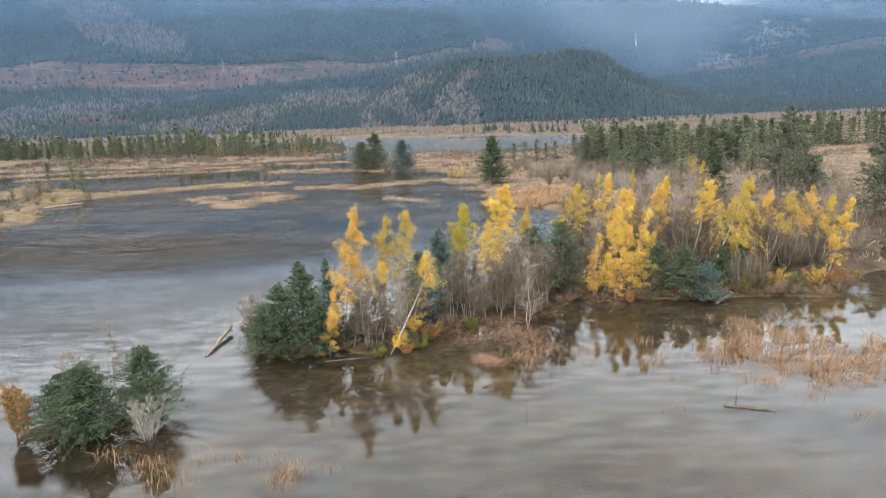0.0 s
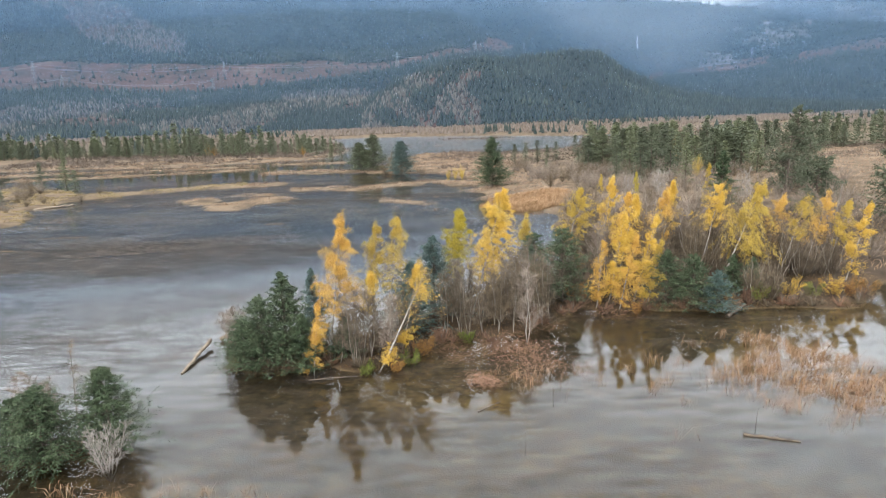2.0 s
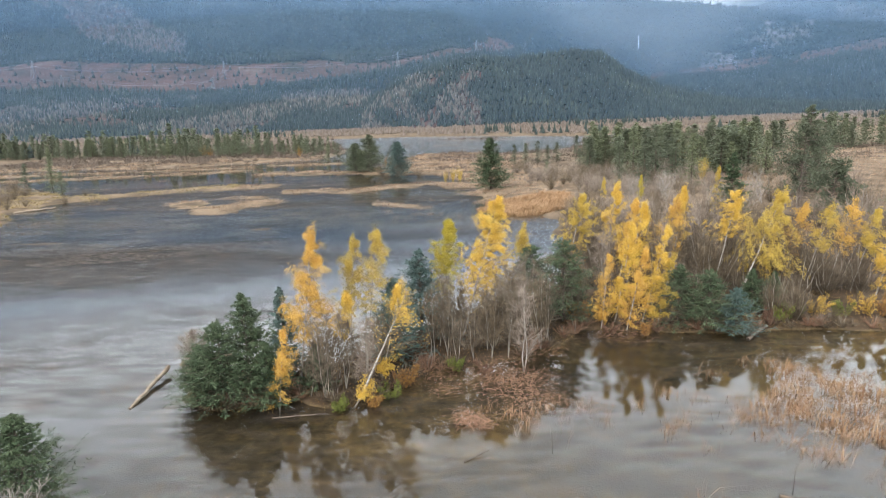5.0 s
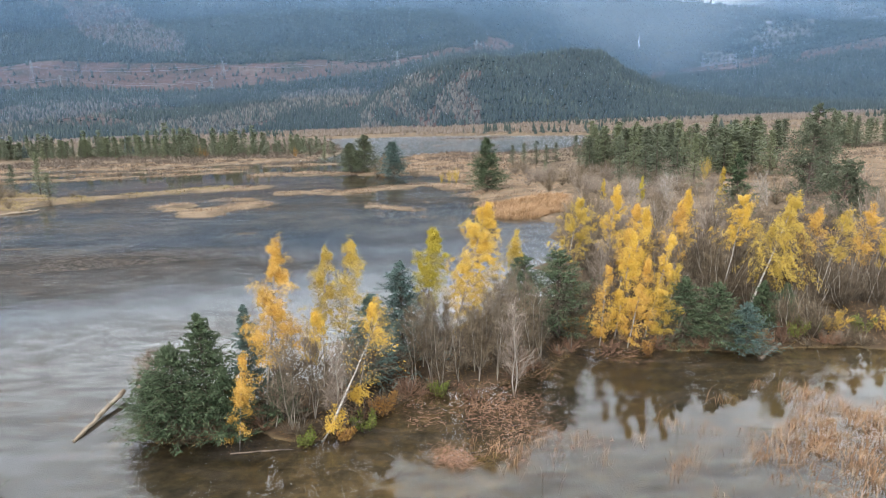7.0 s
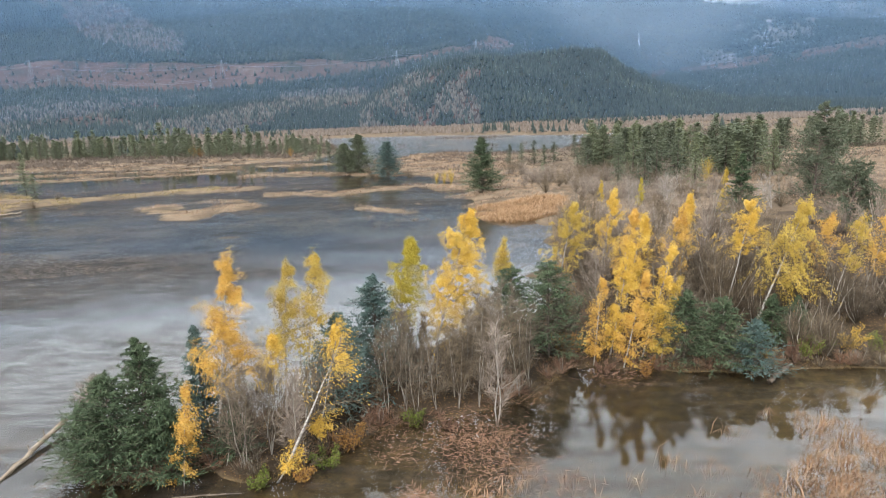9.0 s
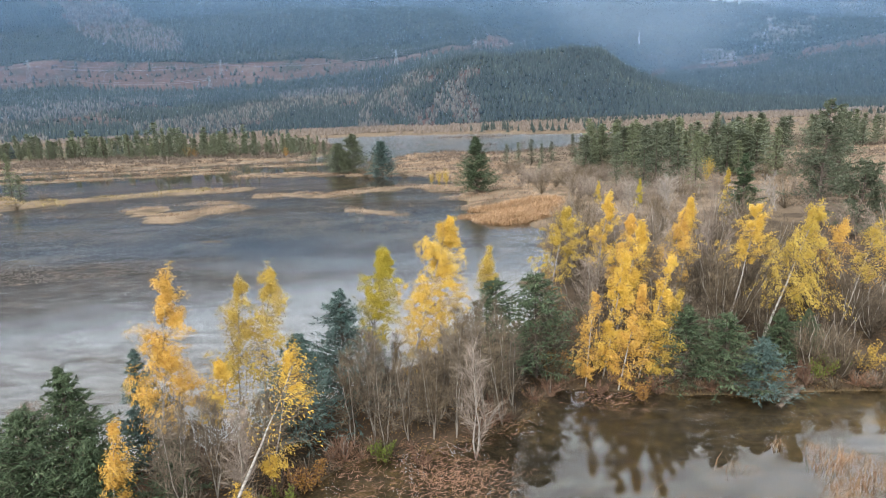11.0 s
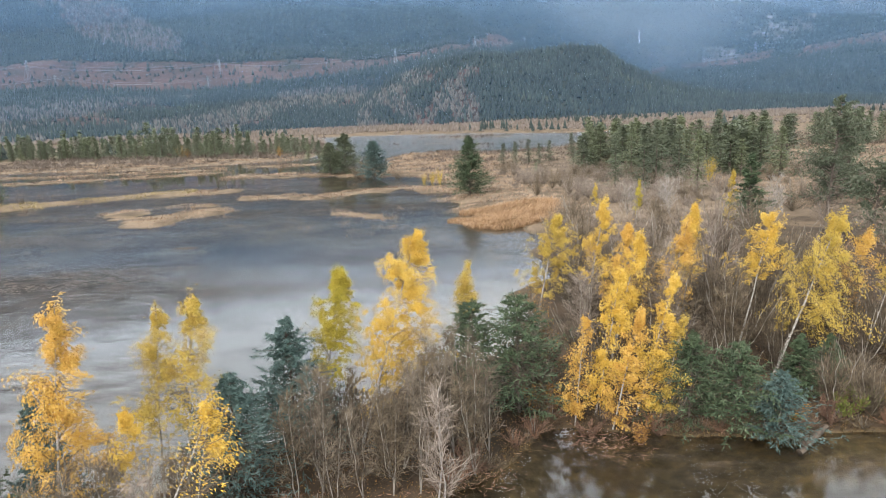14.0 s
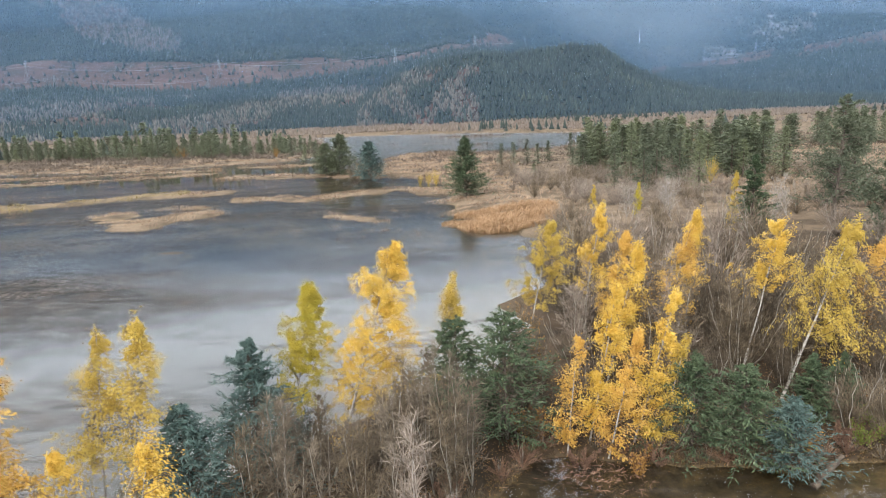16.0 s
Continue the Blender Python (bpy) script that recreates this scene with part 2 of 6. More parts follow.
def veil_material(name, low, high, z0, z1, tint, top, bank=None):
    """Distance haze and drifting mist put into a tinted sheet: thin, lit by the sky, denser with height and broken up
    by noise.
    """
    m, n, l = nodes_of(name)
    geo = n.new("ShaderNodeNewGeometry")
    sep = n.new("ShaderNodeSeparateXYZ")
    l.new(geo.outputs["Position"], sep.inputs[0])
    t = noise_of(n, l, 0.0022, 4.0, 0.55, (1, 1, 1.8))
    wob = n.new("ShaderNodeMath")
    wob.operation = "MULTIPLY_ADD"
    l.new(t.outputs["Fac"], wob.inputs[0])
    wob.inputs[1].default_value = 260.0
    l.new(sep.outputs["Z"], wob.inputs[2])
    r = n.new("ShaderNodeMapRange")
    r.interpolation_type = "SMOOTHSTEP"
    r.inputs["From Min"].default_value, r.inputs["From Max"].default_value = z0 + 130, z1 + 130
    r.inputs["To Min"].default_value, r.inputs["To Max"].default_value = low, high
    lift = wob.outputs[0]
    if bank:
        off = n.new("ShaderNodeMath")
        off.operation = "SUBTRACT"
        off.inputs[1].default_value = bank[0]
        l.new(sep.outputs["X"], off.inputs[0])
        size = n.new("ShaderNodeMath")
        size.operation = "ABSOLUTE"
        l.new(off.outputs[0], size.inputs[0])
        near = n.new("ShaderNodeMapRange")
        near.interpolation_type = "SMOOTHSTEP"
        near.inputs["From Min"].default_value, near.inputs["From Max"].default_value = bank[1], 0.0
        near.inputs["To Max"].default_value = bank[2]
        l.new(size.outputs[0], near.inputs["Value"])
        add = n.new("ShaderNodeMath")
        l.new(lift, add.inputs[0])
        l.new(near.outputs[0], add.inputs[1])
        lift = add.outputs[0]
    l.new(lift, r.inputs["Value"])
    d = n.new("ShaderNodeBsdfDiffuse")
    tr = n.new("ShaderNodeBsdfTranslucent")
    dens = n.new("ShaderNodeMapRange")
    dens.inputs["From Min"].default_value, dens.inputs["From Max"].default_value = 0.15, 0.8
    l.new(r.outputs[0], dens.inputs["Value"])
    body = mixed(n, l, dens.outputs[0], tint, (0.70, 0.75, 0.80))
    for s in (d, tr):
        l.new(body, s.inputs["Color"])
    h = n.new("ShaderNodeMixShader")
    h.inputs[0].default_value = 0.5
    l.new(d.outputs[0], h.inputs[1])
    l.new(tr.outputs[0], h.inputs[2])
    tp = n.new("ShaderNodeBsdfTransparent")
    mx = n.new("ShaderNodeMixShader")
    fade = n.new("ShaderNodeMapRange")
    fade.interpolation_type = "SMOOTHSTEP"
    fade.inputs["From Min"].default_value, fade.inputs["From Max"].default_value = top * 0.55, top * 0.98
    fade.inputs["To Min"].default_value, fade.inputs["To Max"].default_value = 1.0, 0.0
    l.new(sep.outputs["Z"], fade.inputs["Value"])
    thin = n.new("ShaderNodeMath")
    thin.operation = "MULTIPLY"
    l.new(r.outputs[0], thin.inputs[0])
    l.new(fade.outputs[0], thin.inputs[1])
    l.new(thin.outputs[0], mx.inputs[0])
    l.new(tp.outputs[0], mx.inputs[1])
    l.new(h.outputs[0], mx.inputs[2])
    o = n.new("ShaderNodeOutputMaterial")
    l.new(mx.outputs[0], o.inputs["Surface"])
    return m


WATER = water_material()
GROUND = ground_material()
BIRCH_BARK = surface("birch_bark", [(0.34, (0.09, 0.08, 0.07)), (0.46, (0.36, 0.33, 0.29)), (0.66, (0.56, 0.53, 0.49))], 3.0, 22, 0.7, 0.3, 0.01, (1, 1, 3.5))
GREY_BARK = surface("grey_bark", [(0.34, (0.17, 0.15, 0.125)), (0.52, (0.34, 0.305, 0.26)), (0.70, (0.50, 0.46, 0.40))], 2.5, 20, 0.85, 0.4, 0.01, (1, 1, 0.5))
PALE_BARK = surface("pale_bark", [(0.34, (0.25, 0.22, 0.195)), (0.55, (0.41, 0.37, 0.335)), (0.72, (0.53, 0.49, 0.45))], 2.5, 20, 0.85, 0.4, 0.01)
BROWN_TWIG = surface("brown_twig", [(0.34, (0.068, 0.050, 0.032)), (0.52, (0.165, 0.126, 0.083)), (0.70, (0.31, 0.245, 0.165))], 1.6, 12, 0.9, 0.2, 0.01, None, 0.25)
# Brown twig again, with the shade between the stems put into its colour.
SHADED_TWIG = surface("shaded_twig", [(0.34, (0.045, 0.034, 0.023)), (0.52, (0.105, 0.080, 0.054)), (0.70, (0.22, 0.17, 0.118))], 1.6, 12, 0.9, 0.2, 0.01, None, 0.25)
GREY_TWIG = surface("grey_twig", [(0.34, (0.085, 0.066, 0.046)), (0.52, (0.185, 0.148, 0.108)), (0.70, (0.33, 0.27, 0.205))], 1.4, 12, 0.9, 0.2, 0.01, None, 0.25)
MAUVE_TWIG = surface("mauve_twig", [(0.34, (0.18, 0.140, 0.112)), (0.52, (0.31, 0.25, 0.205)), (0.70, (0.44, 0.37, 0.31))], 1.2, 12, 0.9, 0.2, 0.01, None, 0.25)
RUSSET_TWIG = surface("russet_twig", [(0.34, (0.12, 0.068, 0.046)), (0.52, (0.22, 0.13, 0.088)), (0.70, (0.33, 0.215, 0.145))], 1.2, 12, 0.9, 0.2, 0.01, None, 0.3)
SPRUCE_BARK = surface("spruce_bark", [(0.34, (0.07, 0.055, 0.045)), (0.6, (0.17, 0.135, 0.11))], 3.0, 20, 0.9, 0.5, 0.02)
GOLD = leafy("golden_birch_leaf", [(0.0, (0.52, 0.29, 0.05)), (0.35, (0.84, 0.53, 0.085)), (0.7, (0.94, 0.66, 0.14)), (1.0, (0.90, 0.72, 0.28))])
ORANGE = leafy("amber_birch_leaf", [(0.0, (0.50, 0.25, 0.065)), (0.4, (0.80, 0.47, 0.10)), (0.75, (0.92, 0.61, 0.16)), (1.0, (0.88, 0.67, 0.30))])
LIME = leafy("greenish_birch_leaf", [(0.0, (0.34, 0.24, 0.03)), (0.4, (0.52, 0.42, 0.05)), (0.75, (0.62, 0.50, 0.07)), (1.0, (0.36, 0.40, 0.08))])
PALE_GOLD = leafy("pale_gold_leaf", [(0.0, (0.45, 0.28, 0.06)), (0.4, (0.66, 0.46, 0.09)), (0.75, (0.74, 0.56, 0.13)), (1.0, (0.62, 0.52, 0.20))])
OCHRE = leafy("withered_ochre_leaf", [(0.0, (0.28, 0.13, 0.04)), (0.5, (0.48, 0.26, 0.07)), (1.0, (0.58, 0.38, 0.13))])
GREEN_LEAF = leafy("green_leaf", [(0.0, (0.10, 0.14, 0.03)), (0.5, (0.20, 0.25, 0.05)), (1.0, (0.36, 0.36, 0.08))])
NEEDLE = leafy("spruce_needle", [(0.0, (0.022, 0.036, 0.020)), (0.4, (0.065, 0.10, 0.052)), (0.75, (0.13, 0.175, 0.092)), (1.0, (0.27, 0.32, 0.20))], 0.12)
BLUE_NEEDLE = leafy("blue_spruce_needle", [(0.0, (0.045, 0.085, 0.075)), (0.4, (0.085, 0.14, 0.125)), (0.75, (0.15, 0.215, 0.195)), (1.0, (0.26, 0.33, 0.30))], 0.12)
# Paler and greyer than the near needles: light haze put into the colour.
HAZED_NEEDLE = leafy("hazed_needle", [(0.0, (0.065, 0.080, 0.050)), (0.4, (0.120, 0.145, 0.092)), (0.75, (0.175, 0.200, 0.130)), (1.0, (0.25, 0.262, 0.175))], 0.25, 0.5, 0.5, 0.3)
STRAW = leafy("dead_reed_blade", [(0.0, (0.14, 0.075, 0.040)), (0.4, (0.36, 0.205, 0.11)), (0.75, (0.60, 0.40, 0.25)), (1.0, (0.86, 0.70, 0.52))], 0.25, 0.4)
MARSH_GRASS = leafy("marsh_grass_blade", [(0.0, (0.17, 0.105, 0.065)), (0.4, (0.37, 0.25, 0.165)), (0.75, (0.56, 0.405, 0.285)), (1.0, (0.74, 0.58, 0.44))], 0.25, 0.7, 0.12)
OLIVE_GRASS = leafy("olive_grass_blade", [(0.0, (0.18, 0.13, 0.06)), (0.4, (0.36, 0.27, 0.11)), (0.75, (0.48, 0.37, 0.17)), (1.0, (0.56, 0.47, 0.29))], 0.25)
RUST_GRASS = leafy("rust_reed_blade", [(0.0, (0.26, 0.15, 0.08)), (0.4, (0.46, 0.28, 0.15)), (0.75, (0.58, 0.39, 0.23)), (1.0, (0.66, 0.50, 0.33))], 0.25)
FERN = leafy("dead_frond", [(0.0, (0.18, 0.09, 0.055)), (0.5, (0.34, 0.195, 0.125)), (1.0, (0.48, 0.31, 0.21))], 0.2)
LITTER = leafy("fallen_leaf", [(0.0, (0.13, 0.060, 0.022)), (0.55, (0.32, 0.165, 0.045)), (1.0, (0.64, 0.44, 0.14))], 0.1, 0.3)
WEED = leafy("floating_weed", [(0.0, (0.03, 0.022, 0.016)), (0.7, (0.085, 0.060, 0.043)), (1.0, (0.30, 0.23, 0.17))], 0.1)
DRIFTWOOD = surface("weathered_wood", [(0.34, (0.14, 0.105, 0.075)), (0.52, (0.32, 0.255, 0.19)), (0.70, (0.48, 0.405, 0.32))], 1.6, 14, 0.9, 0.6, 0.02, (3, 0.4, 3))
DARK_WOOD = surface("waterlogged_wood", [(0.34, (0.055, 0.042, 0.032)), (0.6, (0.15, 0.115, 0.085))], 2.0, 14, 0.8, 0.5, 0.02)
STEEL = surface("galvanised_steel", [(0.3, (0.20, 0.21, 0.22)), (0.7, (0.28, 0.29, 0.30))], 0.5, 4, 0.5, 0.0, 0.01)
CABLE = surface("aluminium_cable", [(0.3, (0.25, 0.26, 0.27)), (0.7, (0.32, 0.33, 0.34))], 0.1, 1, 0.5, 0.0, 0.01)
FOREST = leafy("hillside_conifer", [(0.0, (0.016, 0.025, 0.024)), (0.4, (0.022, 0.034, 0.031)), (0.75, (0.036, 0.052, 0.044)), (1.0, (0.08, 0.09, 0.062))], 0.05, 0.55, 0.016)
BARE_WOOD = leafy("leafless_wood", [(0.0, (0.05, 0.045, 0.04)), (0.5, (0.10, 0.09, 0.08)), (0.88, (0.155, 0.14, 0.125)), (1.0, (0.32, 0.25, 0.12))], 0.05, 0.5, 0.03)
TAN_WOOD = leafy("autumn_thicket", [(0.0, (0.085, 0.062, 0.045)), (0.45, (0.135, 0.105, 0.085)), (0.90, (0.20, 0.160, 0.130)), (1.0, (0.52, 0.31, 0.08))], 0.05, 0.35)
HILL = surface("hillside_soil", [(0.30, (0.030, 0.032, 0.024)), (0.44, (0.062, 0.040, 0.032)), (0.58, (0.095, 0.052, 0.042)), (0.74, (0.12, 0.095, 0.078))], 0.014, 0.09, 0.95, 0.5, 3.0)
FLOOR = surface("forest_floor", [(0.34, (0.020, 0.028, 0.020)), (0.52, (0.038, 0.045, 0.032)), (0.70, (0.060, 0.055, 0.042))], 0.01, 0.08, 0.95, 0.5, 3.0)
ROCK = surface("pale_granite", [(0.36, (0.05, 0.055, 0.045)), (0.5, (0.10, 0.10, 0.095)), (0.62, (0.17, 0.165, 0.16)), (0.72, (0.27, 0.26, 0.25))], 0.012, 0.15, 0.9, 0.6, 2.0)
FALL = surface("white_water", [(0.4, (0.70, 0.74, 0.78)), (0.6, (0.85, 0.87, 0.9))], 0.05, 0.4, 0.5, 0.0, 0.01)
SEDGE = leafy("sedge_blade", [(0.0, (0.06, 0.040, 0.018)), (0.5, (0.14, 0.095, 0.042)), (1.0, (0.27, 0.19, 0.085))], 0.2)


# ---- building helpers ----
class Geo:
    """Vertices and faces gathered as arrays, then made into one mesh."""

    def __init__(self):
        self.v, self.f, self.n = [], {3: [], 4: []}, 0

    def add(self, verts, faces):
        verts, faces = np.asarray(verts, np.float32).reshape(-1, 3), np.asarray(faces, np.int64)
        self.v.append(verts)
        self.f[faces.shape[1]].append(faces + self.n)
        self.n += len(verts)
        return self

    def tubes(self, p, r, sides=4):
        """Tapered round stems along the paths p (m, k, 3) with radii r (m, k)."""
        p, r = np.asarray(p, float), np.asarray(r, float)
        m, k = p.shape[:2]
        t = np.gradient(p, axis=1)
        t /= np.linalg.norm(t, axis=2, keepdims=True) + 1e-9
        ref = np.where(np.abs(t[..., 2:3]) > 0.85, np.array([1.0, 0, 0]), np.array([0, 0, 1.0]))
        a = np.cross(t, ref)
        a /= np.linalg.norm(a, axis=2, keepdims=True) + 1e-9
        b = np.cross(t, a)
        w = np.arange(sides) * 2 * np.pi / sides
        ring = p[:, :, None] + r[:, :, None, None] * (np.cos(w)[:, None] * a[:, :, None] + np.sin(w)[:, None] * b[:, :, None])
        i = np.arange(m)[:, None, None] * k * sides + np.arange(k - 1)[:, None] * sides
        s = np.arange(sides)
        e = (s + 1) % sides
        self.add(ring, np.stack([i + s, i + e, i + sides + e, i + sides + s], -1).reshape(-1, 4))
        return self

    def blades(self, c, along, across):
        """Flat leaves: centres, half-lengths and half-widths as vectors (m, 3); pointed at both ends."""
        m = len(c)
        v = np.stack([c - along, c + across - 0.15 * along, c + along, c - across - 0.15 * along], 1)
        self.add(v, np.arange(m * 4).reshape(m, 4))
        return self

    def mesh(self, name, *mats):
        me = bpy.data.meshes.new(name)
        v = np.concatenate(self.v)
        tri = np.concatenate(self.f[3]) if self.f[3] else np.zeros((0, 3), np.int64)
        quad = np.concatenate(self.f[4]) if self.f[4] else np.zeros((0, 4), np.int64)
        me.vertices.add(len(v))
        me.vertices.foreach_set("co", v.ravel())
        loops = np.concatenate([tri.ravel(), quad.ravel()]).astype(np.int32)
        me.loops.add(len(loops))
        me.loops.foreach_set("vertex_index", loops)
        me.polygons.add(len(tri) + len(quad))
        start = np.concatenate([np.arange(len(tri)) * 3, len(tri) * 3 + np.arange(len(quad)) * 4]).astype(np.int32)
        me.polygons.foreach_set("loop_start", start)
        for one in mats:
            me.materials.append(one)
        me.update(calc_edges=True)
        me.validate()
        return me


def part(name, geo, material, parent, label="", smooth=False):
    ob = new(name, geo.mesh(name, material))
    if smooth:
        ob.data.polygons.foreach_set("use_smooth", [True] * len(ob.data.polygons))
    ob.parent = parent
    if label:
        tagged(ob, label)
    return ob


def thing(name, label, category, group="", at=None):
    ob = new(name)
    ob.empty_display_size = 0.2
    if at is not None:
        ob.matrix_basis = at
    return tagged(ob, label, category, group)


def stuff(name, geo, material, label, category):
    return tagged(new(name, geo.mesh(name, material)), label, category, kind="stuff")


def unit(v):
    return v / (np.linalg.norm(v, axis=-1, keepdims=True) + 1e-9)


def sprout(rng, p, n, s0, s1, angle, length, k=4, bend=(0, 0, 0), wild=0.15, shape=None):
    """n side shoots on every path of p (m, kp, 3), between s0 and s1 of its length; bend pulls them over as they grow."""
    m, kp = p.shape[:2]
    idx = np.repeat(np.arange(m), n)
    s = s0 + (s1 - s0) * ((np.tile(np.arange(n), m) + rng.random(m * n)) / n)
    f = np.clip(s * (kp - 1), 0, kp - 1.001)
    i = f.astype(int)
    a, b = p[idx, i], p[idx, i + 1]
    base, tan = a + (b - a) * (f - i)[:, None], unit(b - a)
    v = rng.normal(size=(m * n, 3))
    v = unit(v - (v * tan).sum(1, keepdims=True) * tan)
    ang = np.radians(angle) * (0.75 + 0.5 * rng.random(m * n))[:, None]
    d = np.cos(ang) * tan + np.sin(ang) * v
    size = length * (0.6 + 0.6 * rng.random(m * n))
    if shape is not None:
        size = size * shape(s)
    out = [base]
    for j in range(1, k):
        e = unit(d + np.array(bend) * (j / (k - 1)) + rng.normal(size=d.shape) * wild)
        out.append(out[-1] + e * (size / (k - 1))[:, None])
    return np.stack(out, 1), s, idx


def along(rng, p, n, s0=0.0, s1=1.0):
    """n points on every path, with the direction there."""
    m, kp = p.shape[:2]
    idx = np.repeat(np.arange(m), n)
    f = np.clip((s0 + (s1 - s0) * rng.random(m * n)) * (kp - 1), 0, kp - 1.001)
    i = f.astype(int)
    a, b = p[idx, i], p[idx, i + 1]
    return a + (b - a) * (f - i)[:, None], unit(b - a)


def taper(r0, r1, k):
    return np.linspace(1, 0, k) * (np.asarray(r0)[..., None] - np.asarray(r1)[..., None]) + np.asarray(r1)[..., None]


def trunk_path(rng, h, lean=(0.0, 0.0), sway=0.12, k=12, bow=1.0):
    s = np.linspace(0, 1, k)
    x = lean[0] * s ** bow + np.cumsum(rng.normal(size=k)) * sway * h / 60
    y = lean[1] * s ** bow + np.cumsum(rng.normal(size=k)) * sway * h / 60
    x, y = x - x[0] * (1 - s), y - y[0] * (1 - s)
    return np.stack([x, y, s * h], 1)[None]


# ---- kinds of plants ----
WIND = (0.45, 0.10)


def birch(seed, at, h, lean, crown=0.42, wide=0.15, leaf=GOLD, full=1.0, label="", thin=False, low=None, bow=1.0, stout=1.0, weep=1.0):
    """A slender birch with a drooping, wind-combed crown of small leaves."""
    rng = np.random.default_rng(seed)
    ob = thing("birch_tree", label or "slender white-barked birch with golden autumn leaves", "tree", "birches on the island", pose(*at))
    h = h * 0.96
    p = trunk_path(rng, h, lean, bow=bow)
    r = 0.0075 * h * stout * (0.75 if thin else 1.0)
    part("trunk", Geo().tubes(p, taper([r], [0.008], 12), 7), BIRCH_BARK, ob, smooth=True)
    n = int(46 * min(1.3, h / 8))
    limbs, s, _ = sprout(rng, p, n, crown, 0.985, 54, h * wide * 1.4, 5, (WIND[0] * 0.5, WIND[1] * 0.4, 0.30), 0.18,
                         lambda q: (0.05 + 1.0 * ((1.0 - q) / (1.0 - crown)) ** 1.05 * (1.45 - 0.6 * (1.0 - q) / (1.0 - crown))) * (0.55 + 0.7 * rng.random(len(q))))
    bare, s2, _ = sprout(rng, p, 10, 0.12, crown, 60, h * 0.09, 4, (0.1, 0, 0.1), 0.2)
    twigs, _, _ = sprout(rng, limbs, 8, 0.25, 1.0, 50, h * 0.085 * weep, 3, (WIND[0], WIND[1], -0.75 * weep), 0.22)
    reach = np.linalg.norm(limbs[:, -1] - limbs[:, 0], axis=1)
    twigs = twigs[:, :1] + (twigs - twigs[:, :1]) * np.clip(np.repeat(reach, 8) / (h * wide * 0.95), 0.10, 1.25)[:, None, None]
    top, _, _ = sprout(rng, p, 16, 0.80, 1.0, 24, h * 0.05, 3, (WIND[0] * 0.6, 0, 0.1), 0.2)
    g = Geo().tubes(limbs, taper(np.full(len(limbs), r * 0.28), np.full(len(limbs), 0.006), 5), 4)
    g.tubes(bare, taper(np.full(len(bare), r * 0.2), np.full(len(bare), 0.005), 4), 3)
    g.tubes(np.concatenate([twigs, top]), taper(np.full(len(twigs) + len(top), 0.007), np.full(len(twigs) + len(top), 0.003), 3), 3)
    tagged(part("branchwork", g, BROWN_TWIG, ob), kind="stuff")
    per = max(1, int(58 * full))
    spots, d = along(rng, twigs, per, 0.05, 1.0)
    rich = np.repeat(np.clip(0.25 + 1.1 * rng.random(len(limbs)), 0, 1) * min(1, full * 8), 8 * per)
    some = rng.random(len(spots)) < rich
    spots, d = spots[some], d[some]
    q, e = along(rng, top, max(1, int(26 * full)), 0.0, 1.0)
    spots, d = np.concatenate([spots, q]), np.concatenate([d, e])
    if low:
        extra, _, _ = sprout(rng, p, 18, low[0], low[1], 70, h * low[2], 4, (0.2, -0.2, -0.25), 0.3)
        e2, _, _ = sprout(rng, extra, 5, 0.3, 1.0, 50, h * 0.05, 3, (0.2, 0, -0.5), 0.3)
        tagged(part("brushwood", Geo().tubes(np.concatenate([extra[:, :3], e2]), np.full((len(extra) + len(e2), 3), 0.005), 3), BROWN_TWIG, ob), kind="stuff")
        q, e = along(rng, e2, 26)
        spots, d = np.concatenate([spots, q]), np.concatenate([d, e])
    keep = rng.random(len(spots)) < 0.62 + 0.5 * np.sin(spots[:, 2] * 2.3 + spots[:, 0] * 3.1 + 1.3 * np.sin(spots[:, 1] * 2.7))
    spots, d = spots[keep], d[keep]
    spots = spots + rng.normal(size=spots.shape) * 0.075
    m = len(spots)
    lng = unit(d * 0.7 + rng.normal(size=(m, 3)) * 0.42 + np.array([0.28, 0, -0.5])) * (0.038 + 0.030 * rng.random((m, 1)))
    acr = unit(np.cross(lng, rng.normal(size=(m, 3)))) * (0.014 + 0.009 * rng.random((m, 1)))
    part("crown", Geo().blades(spots, lng, acr), leaf, ob)
    return ob


